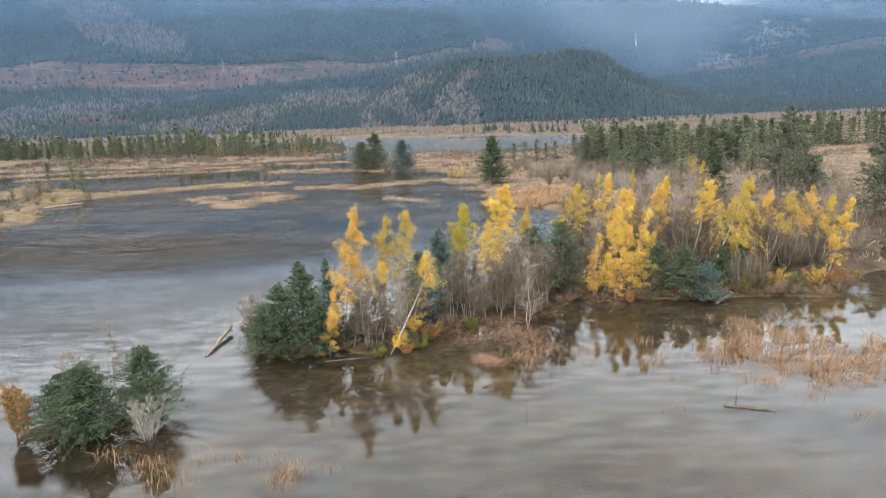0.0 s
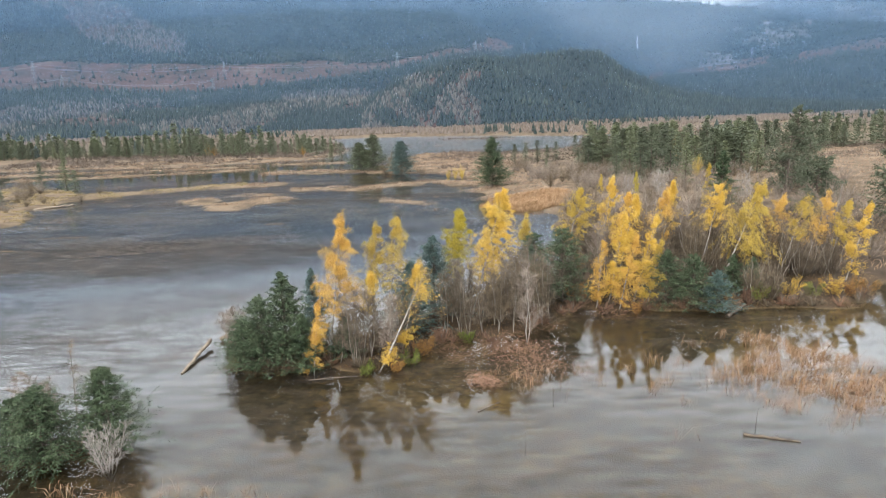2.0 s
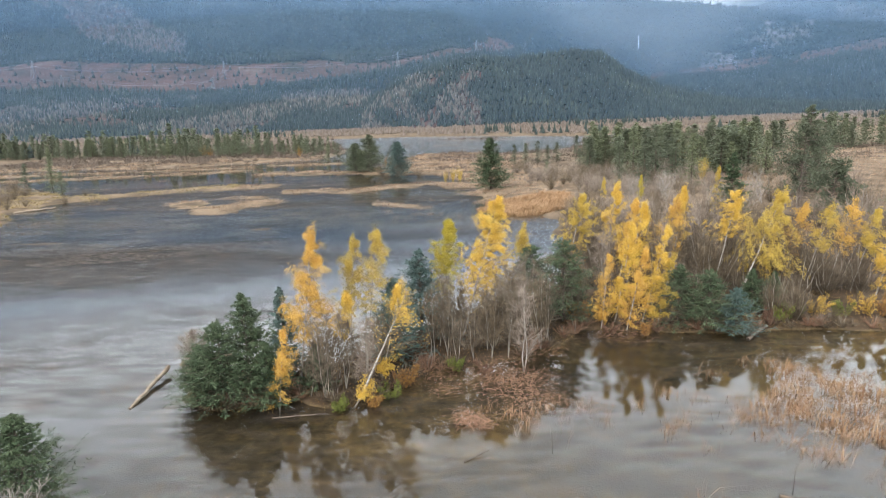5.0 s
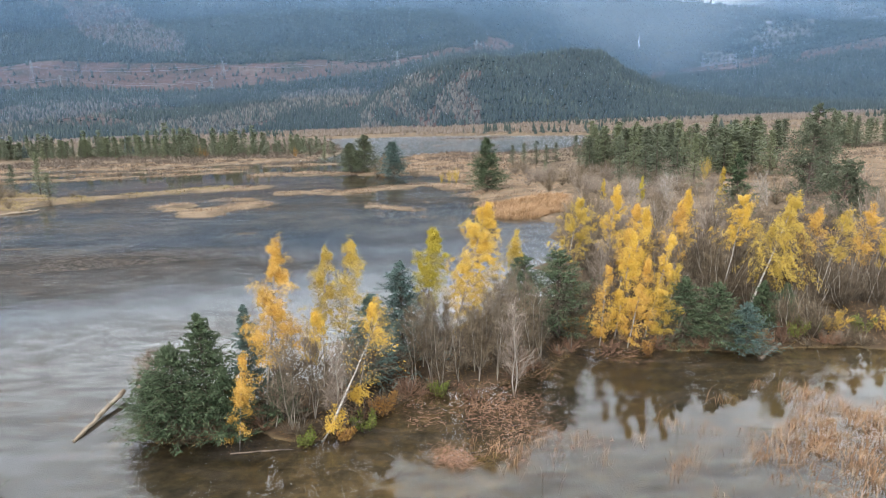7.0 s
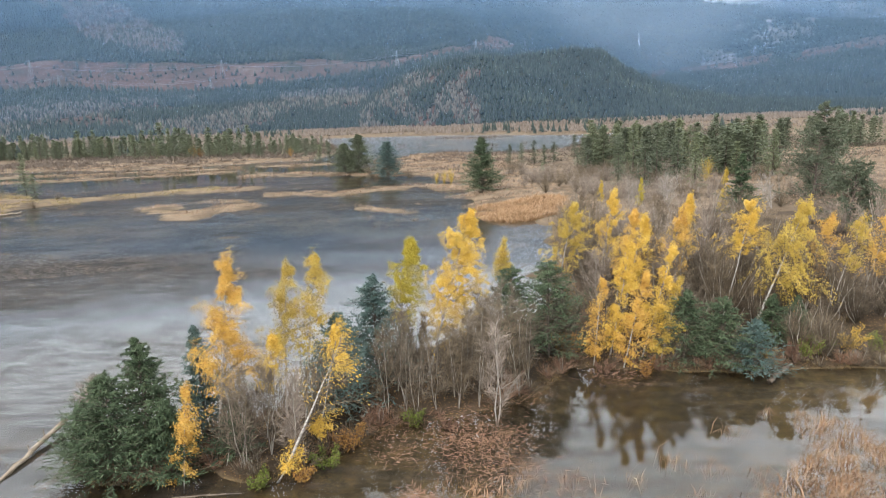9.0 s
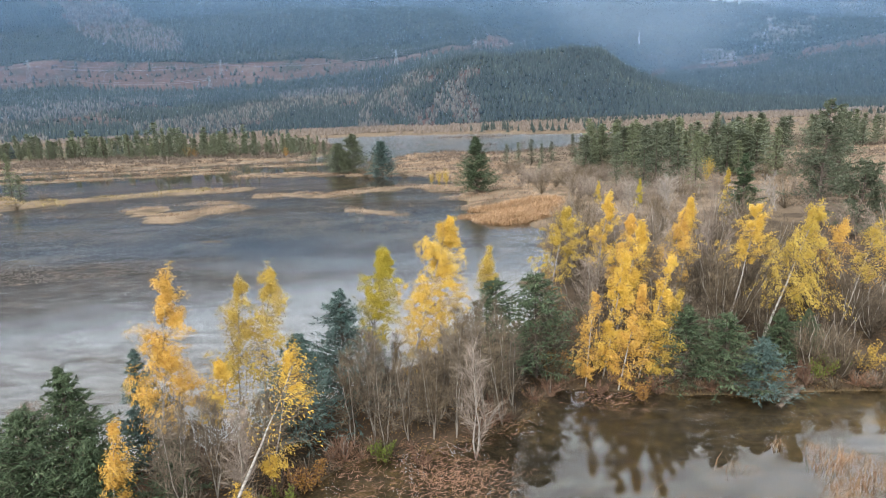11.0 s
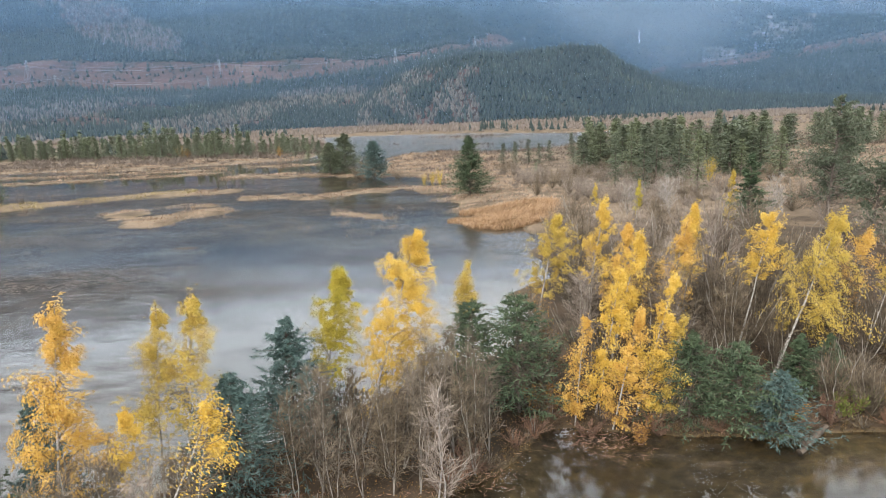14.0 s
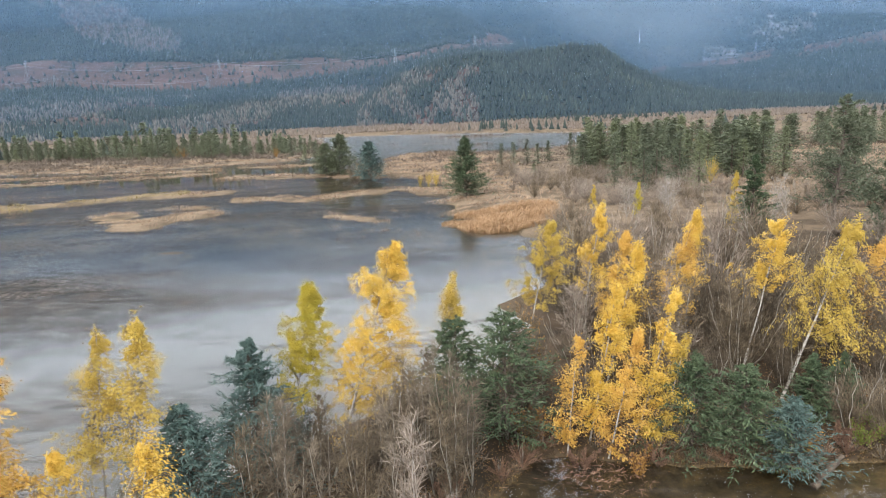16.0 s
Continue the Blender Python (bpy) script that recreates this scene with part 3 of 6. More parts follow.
def spruce_geo(seed, h, radius, lush=1.0, droop=0.10, base=0.04, fine=True, size=1.0, dome=0.85):
    rng = np.random.default_rng(seed)
    p = trunk_path(rng, h, (0, 0), 0.04)
    trunk = Geo().tubes(p, taper([0.014 * h], [0.006], 12), 6)
    n = int((185 if fine else 84) * lush)
    br, s, _ = sprout(rng, p, n, base, 0.985, 78, radius, 5, (0, 0, droop), 0.07,
                      lambda q: 0.03 + 1.0 * np.clip(1 - q, 0, 1) ** dome * ((0.65 if fine else 0.35) + (0.5 if fine else 0.85) * rng.random(len(q))))
    if fine:
        trunk.tubes(br[:, ::2], taper(np.full(len(br), 0.0035 * h), np.full(len(br), 0.004), 3), 3)
        tw, _, _ = sprout(rng, br, 13, 0.12, 1.0, 46, radius * 0.30, 3, (0, 0, 0.0), 0.15, lambda q: 1.15 - 0.8 * q)
        size_ = np.linalg.norm(br[:, -1] - br[:, 0], axis=1)
        tw = tw[:, :1] + (tw - tw[:, :1]) * np.clip(np.repeat(size_, 13) / (0.6 * radius), 0.12, 1.1)[:, None, None]
        tw[:, :, 2] = tw[:, :1, 2] + (tw[:, :, 2] - tw[:, :1, 2]) * 0.5 - 0.012 * np.arange(3)
        q, d = along(rng, np.concatenate([tw, br[:, 2:5]]), 4)
        m = len(q)
        lng = unit(d + rng.normal(size=(m, 3)) * 0.35) * (0.072 + 0.056 * rng.random((m, 1))) * size * (h / 5) ** 0.4
        acr = unit(np.cross(lng, rng.normal(size=(m, 3)) * 0.6 + np.array([0, 0, 1.0]))) * 0.023 * size * (h / 5) ** 0.4
    else:
        q, d = along(rng, br, 15, 0.15, 1.0)
        m = len(q)
        lng = unit(d * 0.9 + rng.normal(size=(m, 3)) * 0.55 + np.array([0, 0, -0.25])) * (0.17 + 0.17 * rng.random((m, 1))) * (h / 12) ** 0.7
        acr = unit(np.cross(lng, rng.normal(size=(m, 3)) + np.array([0, 0, 0.8]))) * 0.07 * (h / 12) ** 0.7
        q = q + rng.normal(size=q.shape) * 0.20 * np.array([1, 1, 0.6])
    tip = np.linspace(0.93, 1.0, 14)[:, None] * np.array([0, 0, h]) + p[0, -1] * np.array([1, 1, 0])
    up = unit(rng.normal(size=(14, 3)) * 0.3 + np.array([0, 0, 0.9])) * 0.014 * h
    q, lng, acr = np.concatenate([q, tip]), np.concatenate([lng, up]), np.concatenate([acr, unit(np.cross(up, rng.normal(size=(14, 3)))) * 0.0035 * h])
    return trunk, Geo().blades(q, lng, acr)


def spruce(seed, at, h, radius, label, needle=NEEDLE, group="spruces on the islands", **more):
    ob = thing("spruce_tree", label, "tree", group, pose(*at, 0, 0, seed * 47 % 360))
    trunk, crown = spruce_geo(seed, h, radius, **more)
    part("trunk", trunk, SPRUCE_BARK, ob, smooth=True)
    part("crown", crown, needle, ob)
    return ob


def old_spruce(seed, at, h, radius, label, group="old spruces"):
    """An old open-grown spruce: few long drooping boughs with gaps between, hung with sprays."""
    rng = np.random.default_rng(seed)
    ob = thing("spruce_tree", label, "tree", group, pose(*at))
    p = trunk_path(rng, h, (0.5, 0), 0.10)
    br, s, _ = sprout(rng, p, 64, 0.16, 0.99, 76, radius, 6, (0.1, 0, -0.05), 0.12,
                      lambda q: 0.06 + 1.05 * np.clip(1 - q, 0, 1) ** 0.62 * (0.45 + 0.65 * rng.random(len(q))))
    br[:, :, 2] -= 0.10 * radius * np.linspace(0, 1, 6) ** 2 - 0.10 * radius * np.linspace(0, 1, 6) ** 4
    snag, _, _ = sprout(rng, p, 12, 0.03, 0.25, 80, radius * 0.5, 4, (0, 0, -0.2), 0.2)
    trunk = Geo().tubes(p, taper([0.018 * h], [0.01], 12), 7)
    trunk.tubes(br, taper(np.full(len(br), 0.0055 * h), np.full(len(br), 0.008), 6), 4)
    trunk.tubes(snag, taper(np.full(len(snag), 0.004 * h), np.full(len(snag), 0.006), 4), 4)
    part("trunk", trunk, SPRUCE_BARK, ob, smooth=True)
    tw, _, _ = sprout(rng, br, 15, 0.16, 1.0, 48, radius * 0.26, 3, (0.08, 0, -0.20), 0.2, lambda q: 1.15 - 0.7 * q)
    size_ = np.linalg.norm(br[:, -1] - br[:, 0], axis=1)
    tw = tw[:, :1] + (tw - tw[:, :1]) * np.clip(np.repeat(size_, 15) / (0.6 * radius), 0.15, 1.1)[:, None, None]
    q, d = along(rng, np.concatenate([tw, br[:, 3:6]]), 10)
    m = len(q)
    q = q + rng.normal(size=q.shape) * 0.05
    lng = unit(d + rng.normal(size=(m, 3)) * 0.4 + np.array([0, 0, -0.15])) * (0.12 + 0.09 * rng.random((m, 1)))
    acr = unit(np.cross(lng, rng.normal(size=(m, 3)) * 0.7 + np.array([0, 0, 1.0]))) * 0.042
    part("crown", Geo().blades(q, lng, acr), HAZED_NEEDLE, ob)
    return ob


def bare_geo(seed, h, stems=3, spread=0.16, twiggy=7, thick=1.0):
    rng = np.random.default_rng(seed)
    az = rng.random(stems) * 6.28 + np.arange(stems) * 2.4
    out = spread * h * (0.3 + 0.7 * rng.random(stems))
    k, top = 7, h * (0.72 + 0.28 * rng.random(stems))
    s = np.linspace(0, 1, k)
    p = np.stack([np.cos(az)[:, None] * out[:, None] * s ** 0.8, np.sin(az)[:, None] * out[:, None] * s ** 0.8, top[:, None] * s], 2)
    p[:, 1:] += rng.normal(size=p[:, 1:].shape) * np.array([0.011, 0.011, 0.004]) * h
    r = thick * 0.0062 * h
    limbs, _, _ = sprout(rng, p, 24, 0.14, 1.0, 46, h * 0.27, 4, (0.05, 0, 0.25), 0.14, lambda q: 1.15 - 0.85 * q)
    tw, _, _ = sprout(rng, limbs, 3 * twiggy, 0.12, 1.0, 46, h * 0.095, 2, (0.05, 0, 0.18), 0.25)
    stem = [Geo().tubes(q[None], taper([r], [0.008], k), 5) for q in p]
    twig = Geo().tubes(limbs, taper(np.full(len(limbs), r * 0.46), np.full(len(limbs), 0.008), 4), 3)
    a, b = tw[:, 0], tw[:, 1]
    twig.blades((a + b) / 2, (b - a) / 2, unit(np.cross(b - a, rng.normal(size=a.shape))) * 0.0095)
    return stem, twig, tw


def bare_tree(seed, at, h, label, bark=GREY_BARK, twig_mat=GREY_TWIG, name="leafless_tree", group="leafless trees on the island", leaves=None, count=2, **more):
    ob = thing(name, label, "tree" if name.endswith("tree") else "shrub", group, pose(*at))
    stem, twig, tw = bare_geo(seed, h, **more)
    for one in stem:
        part("stem", one, bark, ob, smooth=True)
    tagged(part("brushwood", twig, twig_mat, ob), kind="stuff")
    if leaves:
        rng = np.random.default_rng(seed + 5)
        q, d = along(rng, tw[::2], count)
        m = len(q)
        q = q + rng.normal(size=q.shape) * 0.06
        lng = unit(d + rng.normal(size=(m, 3))) * 0.045
        tagged(part("foliage", Geo().blades(q, lng, unit(np.cross(lng, rng.normal(size=(m, 3)))) * 0.028), leaves, ob), kind="stuff")
    return ob


def blades_at(rng, xy, z0, h, width, lean=0.25, wind=(0.2, 0.0), kink=0.5, segs=2):
    """Standing blades: m strips with a bend, as quads and a tip."""
    m = len(xy)
    az = rng.random(m) * 6.283
    side = np.stack([np.cos(az), np.sin(az), 0 * az], 1) * (width * (0.6 + 0.8 * rng.random(m)))[:, None]
    d = rng.normal(size=(m, 2)) * lean + np.array(wind)
    hh = h * (0.55 + 0.6 * rng.random(m))
    b = np.column_stack([xy, np.broadcast_to(z0, m)])
    mid = b + np.column_stack([d * hh[:, None] * 0.35, hh * 0.6])
    fold = kink * rng.random(m)
    tip = mid + np.column_stack([d * hh[:, None] * (0.5 + 1.4 * fold[:, None]), hh * (0.42 - 0.75 * fold)])
    v = np.stack([b - side, b + side, mid + side * 0.9, mid - side * 0.9, tip + side * 0.25, tip - side * 0.25], 1)
    i = np.arange(m)[:, None] * 6
    f = np.concatenate([i + np.array([0, 1, 2, 3]), i + np.array([3, 2, 4, 5])])
    return v, f


def willow(seed, h, label, twig_mat, name="willow_shrub", group="willow thicket", wide=0.6, n=46):
    """A dense leafless thicket, all fine wands."""
    rng = np.random.default_rng(seed)
    ob = thing(name, label, "shrub", group)
    stem, _, _ = bare_geo(seed, h, 3, 0.4, 1)
    az, out = rng.random(n) * 6.28, h * wide * rng.random(n) ** 0.6
    top = h * (0.6 + 0.4 * rng.random(n)) * (1 - 0.35 * (out / (wide * h)) ** 2)
    s = np.linspace(0, 1, 4)
    p = np.stack([np.cos(az)[:, None] * out[:, None] * s, np.sin(az)[:, None] * out[:, None] * s, top[:, None] * s], 2)
    p[:, 1:] += rng.normal(size=p[:, 1:].shape) * 0.03 * h
    tw, _, _ = sprout(rng, p, 18, 0.15, 1.0, 50, h * 0.13, 2, (0, 0, 0.2), 0.3)
    g = Geo().tubes(p, taper(np.full(n, 0.011), np.full(n, 0.005), 4), 3)
    a, b = tw[:, 0], tw[:, 1]
    g.blades((a + b) / 2, (b - a) / 2, unit(np.cross(b - a, rng.normal(size=a.shape))) * 0.0075)
    tagged(part("brushwood", g, twig_mat, ob), kind="stuff")
    for one in stem:
        part("stem", one, GREY_BARK, ob)
    return ob


# ---- the lie of the land ----
def seg_dist(x, y, a, b):
    ax, ay, bx, by = *a, *b
    dx, dy = bx - ax, by - ay
    t = np.clip(((x - ax) * dx + (y - ay) * dy) / (dx * dx + dy * dy + 1e-9), 0, 1)
    return np.hypot(x - ax - t * dx, y - ay - t * dy)


def poly_field(x, y, pts):
    """Distance from the edge of a polygon, positive inside."""
    d, inside = np.full(x.shape, 1e9), np.zeros(x.shape, bool)
    for a, b in zip(pts, pts[1:] + pts[:1]):
        d = np.minimum(d, seg_dist(x, y, a, b))
        if a[1] != b[1]:
            inside ^= ((a[1] > y) != (b[1] > y)) & (x < (b[0] - a[0]) * (y - a[1]) / (b[1] - a[1]) + a[0])
    return np.where(inside, d, -d)


# Shores in plan.
EAST_LAND = [(9, 52), (10.5, 60), (16, 80), (16.4, 88), (16, 99), (12, 97.5), (8, 104), (9, 118), (7.5, 134), (2, 165), (-6, 172), (-20, 179),
             (-27, 177), (-28, 186), (-14, 200), (-10, 262), (25, 246), (60, 277), (76, 349), (160, 400), (900, 400), (900, 60), (60, 74), (46, 63),
             (38, 53), (33, 50), (28, 48), (20, 48)]
WEST_LAND = [(-900, 240), (-173, 239), (-139, 237), (-104, 231), (-75, 240), (-52, 248), (-45, 292), (-92, 500), (-300, 600), (-900, 620)]
FAR_LAND = [(-5000, 640), (-300, 620), (-92, 540), (-43, 528), (26, 488), (76, 420), (400, 380), (5000, 380), (5000, 5000), (-5000, 5000)]
# Banks, bars and islets as chains of points with a half-width and a height.
BARS = [
    ([(-10.0, 38.0), (-4, 38.9)], 2.15, 0.35), ([(-4, 38.3), (-1.2, 41.2), (1, 43.0), (5, 44.2)], 3.0, 0.4), ([(-3.4, 40.6), (1.2, 45.4), (4.5, 48.5), (8, 52)], 2.4, 0.4), ([(5, 44.5), (10, 50)], 3.4, 0.4),
    ([(10, 50), (14, 49.3), (20, 49), (29, 49)], 3.7, 0.4), ([(17, 47), (20, 46.5)], 2.1, 0.35), ([(29, 48), (33, 52), (40, 60)], 3.2, 0.35),
    ([(-19.6, 27.2), (-15.0, 28.2)], 1.25, 0.12), ([(2.6, 34.2), (5.8, 35.0)], 0.7, -0.16), ([(3.6, 38.3), (6.0, 37.8)], 1.1, -0.16),
    ([(-49, 124), (-40, 114), (-33, 121)], 4.0, 0.25), ([(-40, 111), (-36, 108)], 3.0, 0.2), ([(-42, 129), (-33, 127)], 2.5, 0.2),
    ([(-32, 139), (-20, 134), (-11, 139), (-3, 146), (6, 136)], 3.4, 0.3), ([(-9, 113), (-3, 107.5)], 2.4, 0.2),
    ([(-82, 134), (-66, 144), (-54, 152), (-44, 150)], 5.0, 0.3), ([(-74, 98), (-82, 116), (-86, 136), (-108, 158)], 6.0, 0.35),
    ([(-103, 141), (-140, 150)], 6.0, 0.3), ([(-50, 187), (-25, 182), (-12, 176)], 5.0, 0.3), ([(-130, 190), (-90, 196), (-60, 203)], 4.0, 0.25),
    ([(-170, 214), (-110, 214), (-70, 219)], 4.5, 0.25), ([(-60, 226), (-38, 222)], 4.0, 0.25), ([(-200, 185), (-150, 180)], 5.0, 0.25),
    ([(-27, 92), (-24, 91)], 1.2, 0.08), ([(-55, 86), (-44, 84)], 1.0, 0.04), ([(-58, 78), (-47, 75)], 0.8, 0.03),
    ([(-30, 345), (5, 335)], 2.6, 0.2), ([(-10, 420), (40, 400)], 5.0, 0.2), ([(20, 300), (42, 303)], 2.4, 0.2),
]


def wobble(x, y, scale, seed=0.0):
    return (np.sin(x / scale + 1.7 * np.sin(y / scale * 0.8 + seed)) + np.sin(y / scale * 1.3 + 1.9 * np.sin(x / scale * 0.7 + 2 + seed))) * 0.5


def ground_height(x, y):
    x, y = np.asarray(x, float), np.asarray(y, float)
    rag = 0.8 * wobble(x, y, 3.1) + 0.5 * wobble(x, y, 1.2, 3) + 1.6 * wobble(x, y, 9.0, 5) * np.clip((y - 60) / 60, 0, 1)
    z = np.full(x.shape, -2.0)
    broken = np.clip((y - 88) / 10, 0, 1)
    rag = rag + broken * (1.5 * wobble(x, y * 1.8, 4.0, 8) + 0.9 * wobble(x, y * 1.6, 1.7, 9))
    pocks = broken * np.clip(1.6 - y / 260, 0, 1) * (0.20 * wobble(x, y * 1.7, 3.2, 12) + 0.12 * wobble(x, y * 1.5, 1.3, 13) - 0.08)
    for pts, w, top in BARS:
        d = np.min([seg_dist(x, y, a, b) for a, b in zip(pts, pts[1:])], 0)
        z = np.maximum(z, np.minimum(top, (w - 0.25 + 0.5 * rag - d) * 0.48) + pocks)
    for pts, top in ((EAST_LAND, 0.55), (WEST_LAND, 0.6), (FAR_LAND, 1.2)):
        z = np.maximum(z, np.minimum(top, (poly_field(x, y, pts) + 1.6 * rag) * 0.10))
    deep = np.maximum(np.clip((-10 - x) / 10, 0, 1), np.clip((y - 44) / 14, 0, 1) * np.clip((14 - x) / 6, 0, 1)) * np.clip((104 - y) / 20, 0, 1)
    deep = np.maximum(deep, 0.6 * np.clip((y - 36) / 5, 0, 1) * np.clip((50 - y) / 3, 0, 1) * np.clip((x - 5) / 3, 0, 1) * np.clip((36 - x) / 4, 0, 1))
    bed = -0.42 - 0.65 * deep + 0.10 * wobble(x, y, 14.0, 1) + 0.04 * wobble(x, y, 3.3, 2)
    z = np.maximum(z, bed)
    return z + np.where(z > 0, 0.05 * wobble(x, y, 2.2, 4), 0.0)


def graded(lo, mid0, mid1, hi, step, grow):
    """Coordinates with an even step in the middle that widens outwards."""
    a = list(np.arange(mid0, mid1, step))
    s = step
    while a[-1] < hi:
        s *= grow
        a.append(a[-1] + s)
    s, b = step, [mid0]
    while b[-1] > lo:
        s *= grow
        b.append(b[-1] - s)
    return np.array(b[:0:-1] + a)


def sheet(gx, gy, z):
    nx, ny = len(gx), len(gy)
    v = np.stack([np.broadcast_to(gx[:, None], (nx, ny)), np.broadcast_to(gy[None], (nx, ny)), z], -1)
    i = (np.arange(nx - 1)[:, None] * ny + np.arange(ny - 1)).reshape(-1, 1)
    return Geo().add(v, i + np.array([0, ny, ny + 1, 1]))


gx, gy = graded(-5000, -30, 42, 5000, 0.85, 1.06), graded(-3000, 18, 58, 5000, 0.85, 1.037)
gz = ground_height(*np.meshgrid(gx, gy, indexing="ij"))
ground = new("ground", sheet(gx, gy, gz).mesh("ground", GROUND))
ground.data.polygons.foreach_set("use_smooth", [True] * len(ground.data.polygons))
tagged(ground, "muddy marsh bed and low grassy banks", "ground", kind="structure")

wx, wy = np.linspace(-4000, 4000, 9), np.linspace(-2500, 3000, 9)
water = tagged(new("water", sheet(wx, wy, np.zeros((9, 9))).mesh("water", WATER)), "shallow still marsh water over brown weed", "water", kind="structure")

# ---- mountains ----
# Ridge lines by bearing (a scale of picture columns; 784 is straight ahead): foot and crest distance, and how high each stands.
FOCAL = 1089.0
RIDGES = [
    # foot distance, crest distance, columns, foot rise, crest rise
    (880, 1350, (-900, 0, 400, 640, 800, 1000, 2600), (-17, -17, -17, -17, -17, -17, -17), (80, 78, 66, 60, 20, -5, -30)),
    (860, 1060, (-900, 560, 640, 700, 760, 850, 900, 1000, 1060, 1110, 1150, 1200, 1300, 2600),
     (-17,) * 14, (-30, -20, 26, 66, 86, 100, 97, 110, 101, 66, 46, 28, 8, -40)),
    (1280, 2700, (-900, 0, 400, 640, 720, 800, 870, 950, 1000, 1100, 2600), (78, 78, 66, 60, 60, 70, 60, 40, 10, -10, -20),
     (258, 266, 256, 232, 226, 212, 148, 102, 70, 0, -40)),
    (1100, 1950, (-900, 1000, 1100, 1150, 1200, 1300, 1400, 1568, 2600), (-20, -16, -16, -16, -16, -16, -16, -16, -16), (-30, -18, 10, 50, 65, 78, 96, 112, 130)),
    (1900, 4000, (-900, 800, 1000, 1200, 1400, 1450, 1500, 1568, 1800, 2600), (0, 40, 40, 50, 70, 75, 80, 90, 90, 90),
     (290, 290, 285, 265, 232, 216, 212, 196, 150, 170)),
]


def rises(col, dist):
    """How high the mountains stand over the level at a bearing and distance, on the picture scale, and which ridge it is."""
    best, which = np.full(np.shape(col), -60.0), np.zeros(np.shape(col), int)
    for k, (d0, d1, cols, foot, crest) in enumerate(RIDGES):
        f, c = np.interp(col, cols, foot), np.interp(col, cols, crest)
        t = (dist - d0) / (d1 - d0)
        zf, zc = f * d0, c * d1
        z = zf + (zc - zf) * np.clip(t, 0, 1) ** 0.9
        z = np.where(t > 1, zc - (t - 1) * (d1 - d0) * 320, z)
        z = np.where(t < 0, zf - (d0 - dist) * 620, z)
        r = z / dist
        which = np.where(r > best, k, which)
        best = np.maximum(best, r)
    return best, which


# The direction of a bearing: straight ahead along the flight line, tilted and leaning a little as the camera is.
TURN = (Matrix.Rotation(radians(1.0), 3, "Z") @ Matrix.Rotation(radians(90 - 12.04), 3, "X") @ Matrix.Rotation(radians(-2.1), 3, "Z"))


def bearing(col, rise):
    """Sideways and upward slope, per metre ahead, of a bearing and a rise over the level."""
    a, (e0, e1, e2) = (col - 784) / FOCAL, TURN[2]
    level = (e2 - e0 * a) / e1
    b = level + rise / FOCAL
    x, y, z = ((r[0] * a + r[1] * b - r[2]) for r in TURN)
    return x / y, z / y


def mountain(col, dist):
    r, k = rises(col, dist)
    sx, sz = bearing(col, r)
    x, z = 3.0 + sx * dist, 14.0 + sz * dist
    bumps = 14 * wobble(x, dist, 130.0) + 6 * wobble(x, dist, 47.0, 2) + 20 * wobble(x, dist, 330.0, 4)
    return x, dist, z + bumps * np.clip((z - 20) / 120, 0, 1) * 0.7, r, k


mc, md = np.arange(-900, 2601, 12.5), np.concatenate([np.arange(820, 1500, 14), np.arange(1500, 2800, 28), np.arange(2800, 4300, 60)])
C, D = np.meshgrid(mc, md, indexing="ij")
mx_, my_, mz_, mr_, mk_ = mountain(C, D)
i = (np.arange(len(mc) - 1)[:, None] * len(md) + np.arange(len(md) - 1)).reshape(-1, 1)
hills = new("mountainside", Geo().add(np.stack([mx_, my_, mz_], -1), i + np.array([0, len(md), len(md) + 1, 1])).mesh("mountainside", FLOOR, HILL, ROCK))
hills.data.polygons.foreach_set("use_smooth", [True] * len(hills.data.polygons))
tagged(hills, "steep forested mountainsides with a reddish cleared strip", "mountain", kind="structure")


def clearing(col, r, k):
    """The strip felled for the power line, and open rocky or leafless ground: 1 strip, 2 rock, 3 leafless wood, 0 forest."""
    lo = np.interp(col, (-900, 0, 400, 640, 760, 860, 950), (84, 84, 68, 78, 100, 108, 104))
    hi = np.interp(col, (-900, 0, 400, 640, 760, 860, 950), (132, 132, 110, 108, 116, 126, 112))
    out = np.where((k == 2) & (col < 955) & (r > lo) & (r < hi), 1, 0)
    lo2 = np.interp(col, (1100, 1180, 1330, 1568, 2000), (48, 56, 72, 92, 110))
    out = np.where((k >= 3) & (col > 1150) & (r > lo2) & (r < lo2 + 16) & (wobble(col, r, 22.0, 1) > -0.35), 1, out)
    out = np.where((k == 4) & (col > 1240) & (r > lo2 + 12) & (wobble(col, r * 2.5, 34.0, 3) + 0.5 * wobble(col, r * 2, 9.0, 1) > 0.42), 2, out)
    out = np.where((k <= 1) & (col > 640) & (col < 850) & (r < 78) & (wobble(col, r, 14.0, 6) > -0.25), 3, out)
    out = np.where((k == 0) & (col < 660) & (np.abs(r - 36 - 9 * np.sin(col / 85)) < 5.5) & (wobble(col, r * 3, 40.0, 5) > -0.3), 1, out)
    out = np.where((k == 0) & (r < 52) & (wobble(col, r * 4.5, 60.0, 2) + 0.4 * wobble(col, r * 3, 13.0, 4) > 0.0), 3, out)
    out = np.where((k == 0) & (r < 30) & (wobble(col, r * 7, 75.0, 9) > 0.55), 1, out)
    out = np.where((k == 2) & (col < 330) & (np.abs(r - (285 - 0.46 * col)) < 34) & (r > 130) & (wobble(col, r, 17.0, 7) > -0.75), 3, out)
    return out


